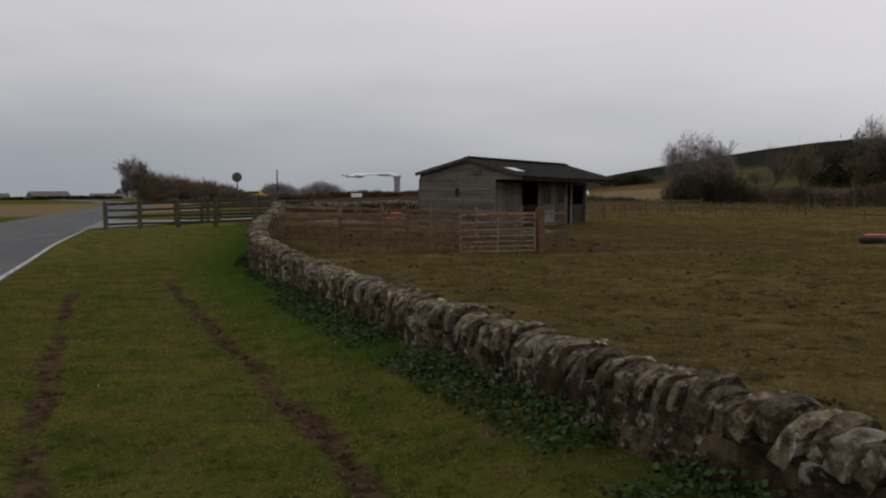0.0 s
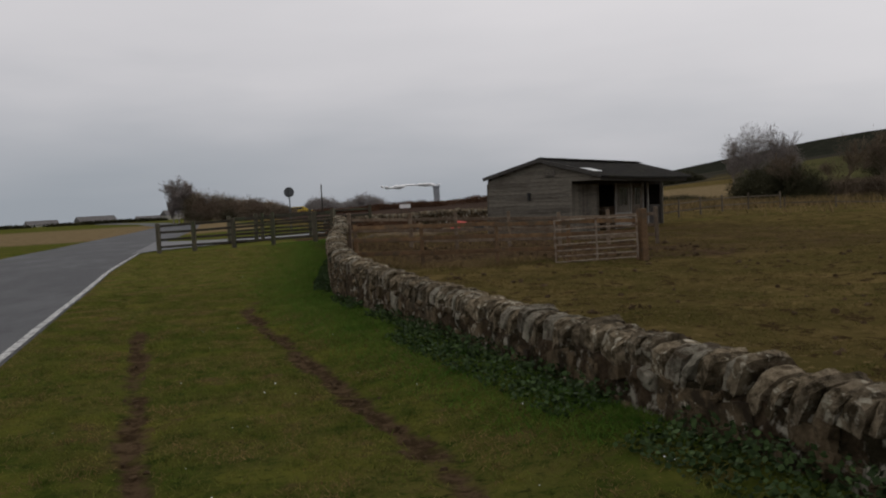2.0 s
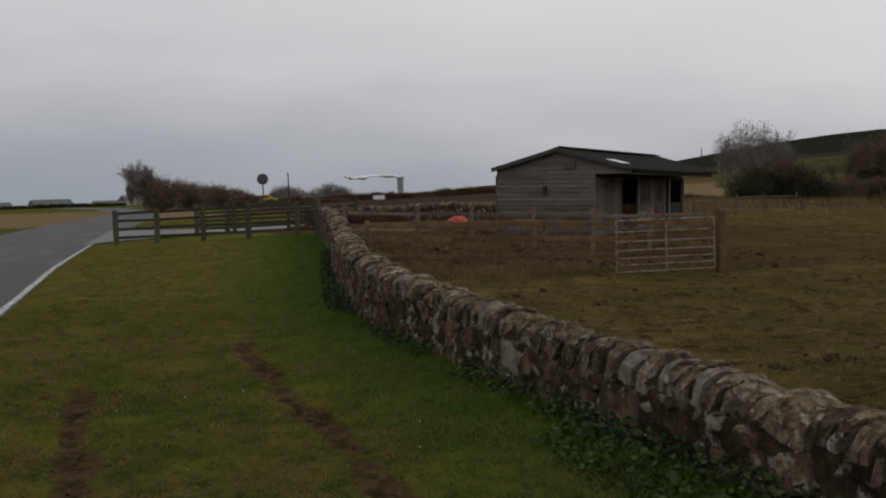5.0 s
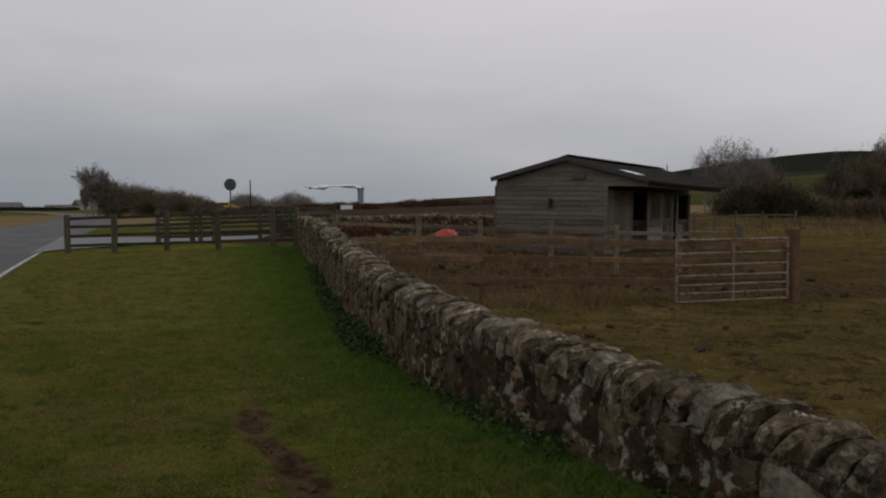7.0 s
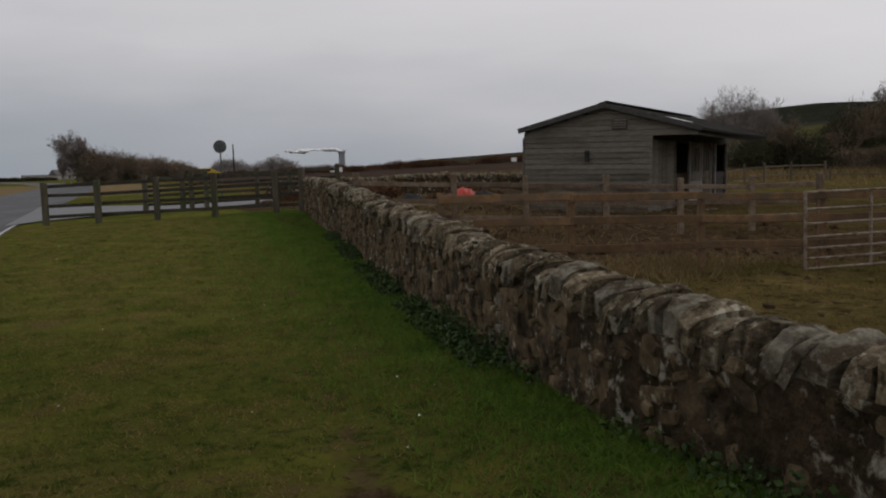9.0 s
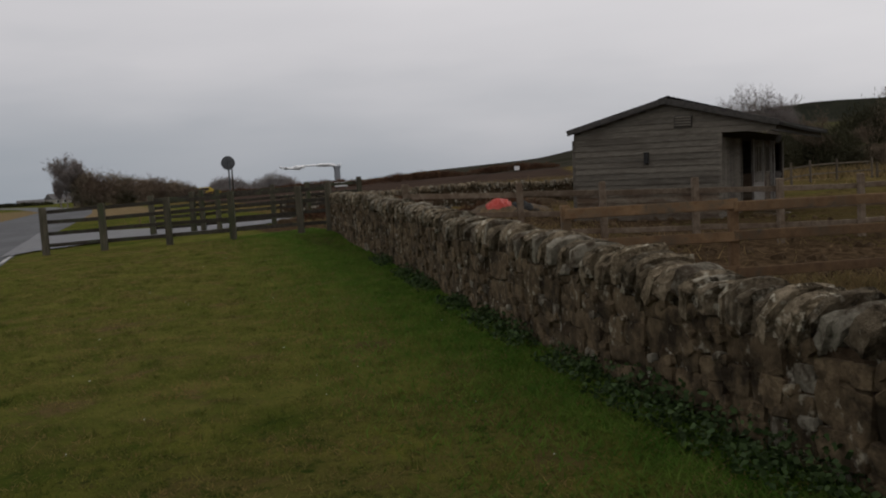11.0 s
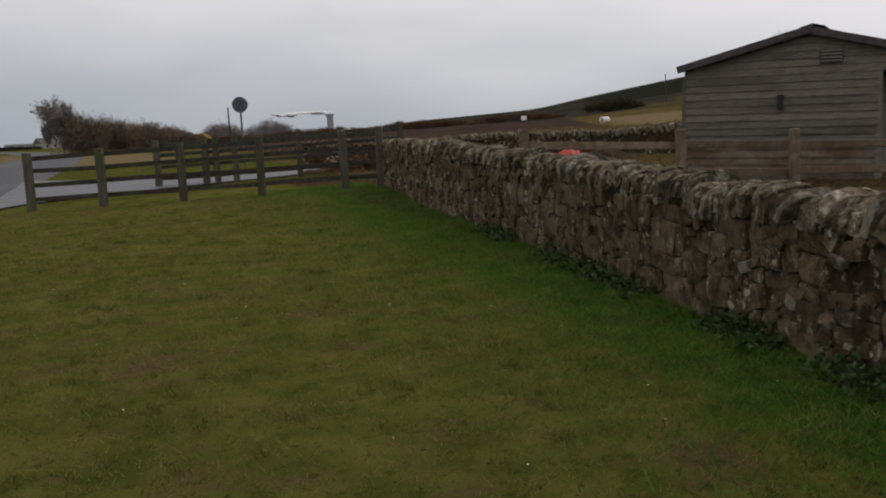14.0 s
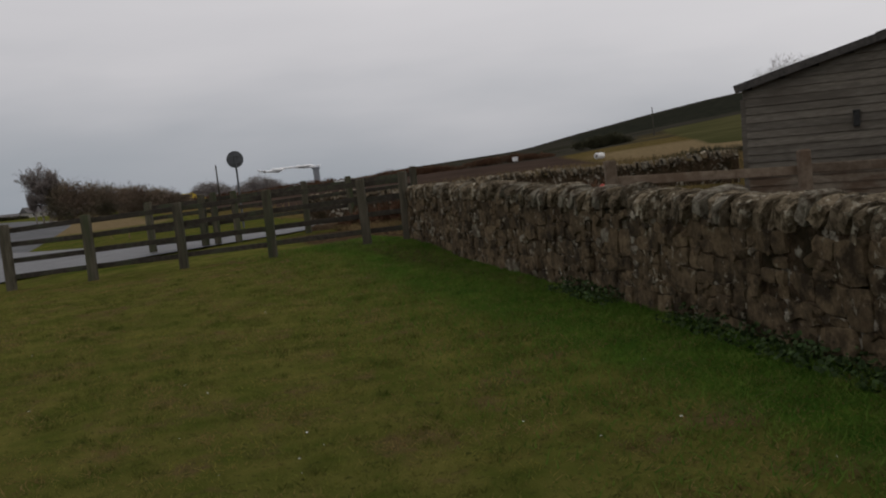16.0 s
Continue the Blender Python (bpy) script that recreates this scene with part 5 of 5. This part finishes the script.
def build_grass():
    rng = np.random.default_rng(8)
    n = 420000
    py = 1.5 + 44 * rng.random(n)
    wx = np.interp(py, WALL_Y, WALL_X)
    edge = np.interp(py, ROAD_Y, ROAD_NEAR)
    px = edge + (wx - edge) * rng.random(n)
    keep = (py < 45 - 0.5 * (px + 2)) & ((px - edge > 0.55 * rng.random(n)) | (py > 13))
    px, py = px[keep], py[keep]
    worn = np.array([noise.noise(Vector((a * 1.1, b * 1.1, 6.0))) + 0.5 * noise.noise(Vector((a * 3.1, b * 3.1, 1.0))) for a, b in zip(px, py)])
    keep = (worn < 0.2) | (rng.random(len(px)) < 0.32)
    px, py = px[keep], py[keep]
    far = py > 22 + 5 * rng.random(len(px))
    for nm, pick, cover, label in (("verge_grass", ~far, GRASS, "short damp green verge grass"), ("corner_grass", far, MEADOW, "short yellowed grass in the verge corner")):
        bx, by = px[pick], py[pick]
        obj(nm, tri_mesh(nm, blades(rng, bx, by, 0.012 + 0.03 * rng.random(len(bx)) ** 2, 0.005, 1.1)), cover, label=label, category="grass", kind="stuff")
    cx, cy = -2.2 + 6.6 * rng.random(1900), 3 + 38 * rng.random(1900)
    keep = (cx > np.interp(cy, ROAD_Y, ROAD_NEAR) + 0.3) & (cx < np.interp(cy, WALL_Y, WALL_X) - 0.2)
    cx, cy = cx[keep], cy[keep]
    size = 0.03 + 0.05 * rng.random(len(cx))
    px = np.repeat(cx, 26) + rng.normal(size=26 * len(cx)) * np.repeat(size, 26)
    py = np.repeat(cy, 26) + rng.normal(size=26 * len(cx)) * np.repeat(size, 26)
    obj("grass_tufts", tri_mesh("grass_tufts", blades(rng, px, py, 0.02 + 0.045 * rng.random(len(px)), 0.005, 0.7)), TUFT, label="darker ragged tufts standing in the verge grass", category="grass", kind="stuff")
    n = 75000
    py = 8 + 36 * rng.random(n)
    wx = np.interp(py, WALL_Y, WALL_X)
    reach = np.interp(py, [8, 18, 26, 34, 44], [0.6, 1.1, 1.7, 2.2, 2.8])
    px = wx - 0.02 - reach * rng.random(n) ** 1.7 * rng.uniform(0.6, 1.4, n)
    obj("lush_grass", tri_mesh("lush_grass", blades(rng, px, py, 0.025 + 0.05 * rng.random(n), 0.006, 0.9)), LUSH, label="longer bright green grass along the wall foot", category="grass", kind="stuff")
    n = 260000
    py = 2 + 34 * rng.random(n) ** 1.1
    wx = np.interp(py, WALL_Y, WALL_X) + 0.5
    px = wx + (26 - wx) * rng.random(n) ** 1.5
    clump = np.array([noise.noise(Vector((a * 0.9, b * 0.9, 2.0))) for a, b in zip(px, py)])
    keep = (clump > -0.35 + 0.3 * rng.random(len(px))) & ~((px > 4.5) & (px < 12) & (py > 26))
    px, py = px[keep], py[keep]
    obj("paddock_grass", tri_mesh("paddock_grass", blades(rng, px, py, 0.02 + 0.035 * rng.random(len(px)), 0.008, 1.2)), FIELDGRASS, label="poached olive-brown paddock grass", category="grass", kind="stuff")
    px, py = [], []
    for cx, cy, sx, sy, k in ((6.5, 25.2, 2.2, 1.0, 2600), (9.0, 44.5, 2.6, 2.0, 4000), (13, 46, 3, 1.5, 3000), (6.6, 48, 1.5, 2.0, 2500), (13.0, 41.8, 0.8, 2.0, 1500), (4.6, 28.5, 0.6, 3.0, 1800), (8.0, 34.5, 2.5, 4.0, 2200)):
        px += list(rng.normal(size=k) * sx * 0.6 + cx)
        py += list(rng.normal(size=k) * sy * 0.6 + cy)
    px, py = np.array(px), np.array(py)
    keep = px > np.interp(py, WALL_Y, WALL_X) + 0.55
    px, py = px[keep], py[keep]
    obj("dead_grass", tri_mesh("dead_grass", blades(rng, px, py, 0.06 + 0.16 * rng.random(len(px)), 0.012, 0.8)), DRYGRASS, label="tufts of straw-coloured dead grass in the yard", category="grass", kind="stuff")
    n = 16000
    px, py = 34 + 10 * rng.normal(size=n) * 0.8, 66 + rng.normal(size=n) * 7
    obj("bank_grass", tri_mesh("bank_grass", blades(rng, px, py, 0.3 + 0.5 * rng.random(n), 0.04, 0.5)), DRYGRASS, label="tall tan grass on the bank behind the shed", category="grass", kind="stuff")


build_grass()


def build_daisies():
    """Small white daisies and a few pale dead stems scattered through the verge turf."""
    rng = np.random.default_rng(44)
    n = 170
    py = 3 + 38 * rng.random(n)
    wx, edge = np.interp(py, WALL_Y, WALL_X), np.interp(py, ROAD_Y, ROAD_NEAR)
    px = edge + 0.5 + (wx - edge - 0.9) * rng.random(n)
    keep = rut_depth(px, py) < 0.2
    px, py = px[keep], py[keep]
    pz = land(px, py) + rough(px, py) + 0.03 + 0.012 * rng.random(len(px))
    size = 0.004 + 0.004 * rng.random(len(px))
    ang = np.arange(6) * math.pi / 3
    ring = np.stack([px[:, None] + size[:, None] * np.cos(ang), py[:, None] + size[:, None] * np.sin(ang), pz[:, None] + 0.3 * size[:, None] * np.sin(ang + px[:, None] * 40)], -1)
    obj("daisies", tri_mesh("daisies", ring, 6), PETAL, label="small white daisies open in the verge grass", category="flowers", kind="stuff")
    n = 420
    py = 6 + 32 * rng.random(n)
    wx, edge = np.interp(py, WALL_Y, WALL_X), np.interp(py, ROAD_Y, ROAD_NEAR)
    px = edge + 0.5 + (wx - edge - 0.6) * rng.random(n) ** 0.7
    obj("dead_stems", tri_mesh("dead_stems", blades(rng, px, py, 0.05 + 0.09 * rng.random(n), 0.003, 1.6)), DRYGRASS, label="pale dead stems leaning in the verge grass", category="grass", kind="stuff")


build_daisies()


def build_ivy():
    """Low ivy and weeds at the foot of the wall: leaves as small bent quads."""
    rng = np.random.default_rng(5)
    quads = []
    for y0, y1, k, reach, top in ((2, 13, 9000, 0.55, 0.15), (13, 18, 1800, 0.28, 0.12), (18, 30, 2600, 0.2, 0.1), (20.5, 22.8, 1600, 0.4, 0.2), (23, 34, 5200, 0.36, 0.13)):
        py = y0 + (y1 - y0) * rng.random(k)
        wx = np.interp(py, WALL_Y, WALL_X)
        dens = np.array([noise.noise(Vector((0, b * 0.8, 9.0))) for b in py])
        keep = dens > -0.12
        py, wx = py[keep], wx[keep]
        m = len(py)
        px = wx - reach * rng.random(m) ** 1.3 + 0.05
        pz = land(px, py) + top * rng.random(m) ** 1.5 * np.clip(1.2 - (wx - px) / reach, 0.2, 1)
        sz = 0.010 + 0.018 * rng.random(m)
        u = rng.normal(size=(m, 3)) * np.array([1, 1, 0.5])
        u /= np.linalg.norm(u, axis=1)[:, None]
        v = np.cross(u, rng.normal(size=(m, 3)))
        v /= np.linalg.norm(v, axis=1)[:, None]
        p = np.stack([px, py, pz + 0.02], 1)
        s = sz[:, None]
        quads.append(np.stack([p - u * s, p - v * s * 0.8, p + u * s, p + v * s * 0.8], 1))
    obj("ivy", tri_mesh("ivy", np.concatenate(quads), 4), IVY, label="dark green ivy and weeds along the wall foot", category="ivy", kind="stuff")


build_ivy()


def build_clods():
    """Broken lumps of soil lying in the ruts and on the molehills."""
    r = random.Random(21)
    heap = Heap()

    def lump(x, y, s, lift=0.0):
        m = Matrix.Translation((x, y, land_at(x, y) + float(rough(x, y)) + lift)) @ Euler((r.random() * 6, r.random() * 6, r.random() * 6)).to_matrix().to_4x4() @ Matrix.Diagonal((s * r.uniform(0.8, 1.5), s, s * r.uniform(0.5, 0.8), 1))
        heap.add(10 + r.randrange(10), m, 0)

    for k, pts in enumerate(RUTS):
        px, py = [p[0] for p in pts[1:]], [p[1] for p in pts[1:]]
        for _ in range(190 if k == 0 else 110):
            y = r.uniform(2.5, py[-1] - 0.3)
            lump(float(np.interp(y, py, px)) + r.gauss(0, 0.09), y, r.uniform(0.015, 0.05), -0.04)
    for x, y, rad in MOLEHILLS:
        for _ in range(14):
            a, d = r.random() * 6.28, abs(r.gauss(0, 0.5)) * rad
            lump(x + d * math.cos(a), y + d * math.sin(a), r.uniform(0.02, 0.05), 0.03 * math.exp(-(d / rad) ** 2) * 2 * rad / 0.6)
    for _ in range(900):
        x, y = r.uniform(4.2, 15), r.uniform(25, 47)
        if x > wall_x(min(y, 41)) + 0.6 and noise.noise(Vector((x * 0.5, y * 0.5, 3))) > -0.1:
            lump(x, y, r.uniform(0.05, 0.17), 0.0)
    for _ in range(650):
        x, y = r.uniform(3.2, 24), r.uniform(6, 27)
        if x > wall_x(y) + 0.8 and noise.noise(Vector((x * 0.6, y * 0.6, 7))) > 0.02:
            lump(x, y, r.uniform(0.04, 0.11), -0.01)
    heap.done("soil_clods", None, (MUD,), "loose dark clods of turned soil in ruts and molehills")


build_clods()

# ---- the walls' stones, last ----
field_wall("wall_verge", verge_line, -4.0, 41.6, 0.38, "curving rubble-stone wall with upright cope stones, mossy and lichened", ((22.0, 29.5), (9.0, 29.0)), 1, lambda s: float(ss(21, 17, s)))
field_wall("wall_far", far_line, 0.0, 14.5, 0.45, "far dry-stone wall behind the muddy yard", None, 2)
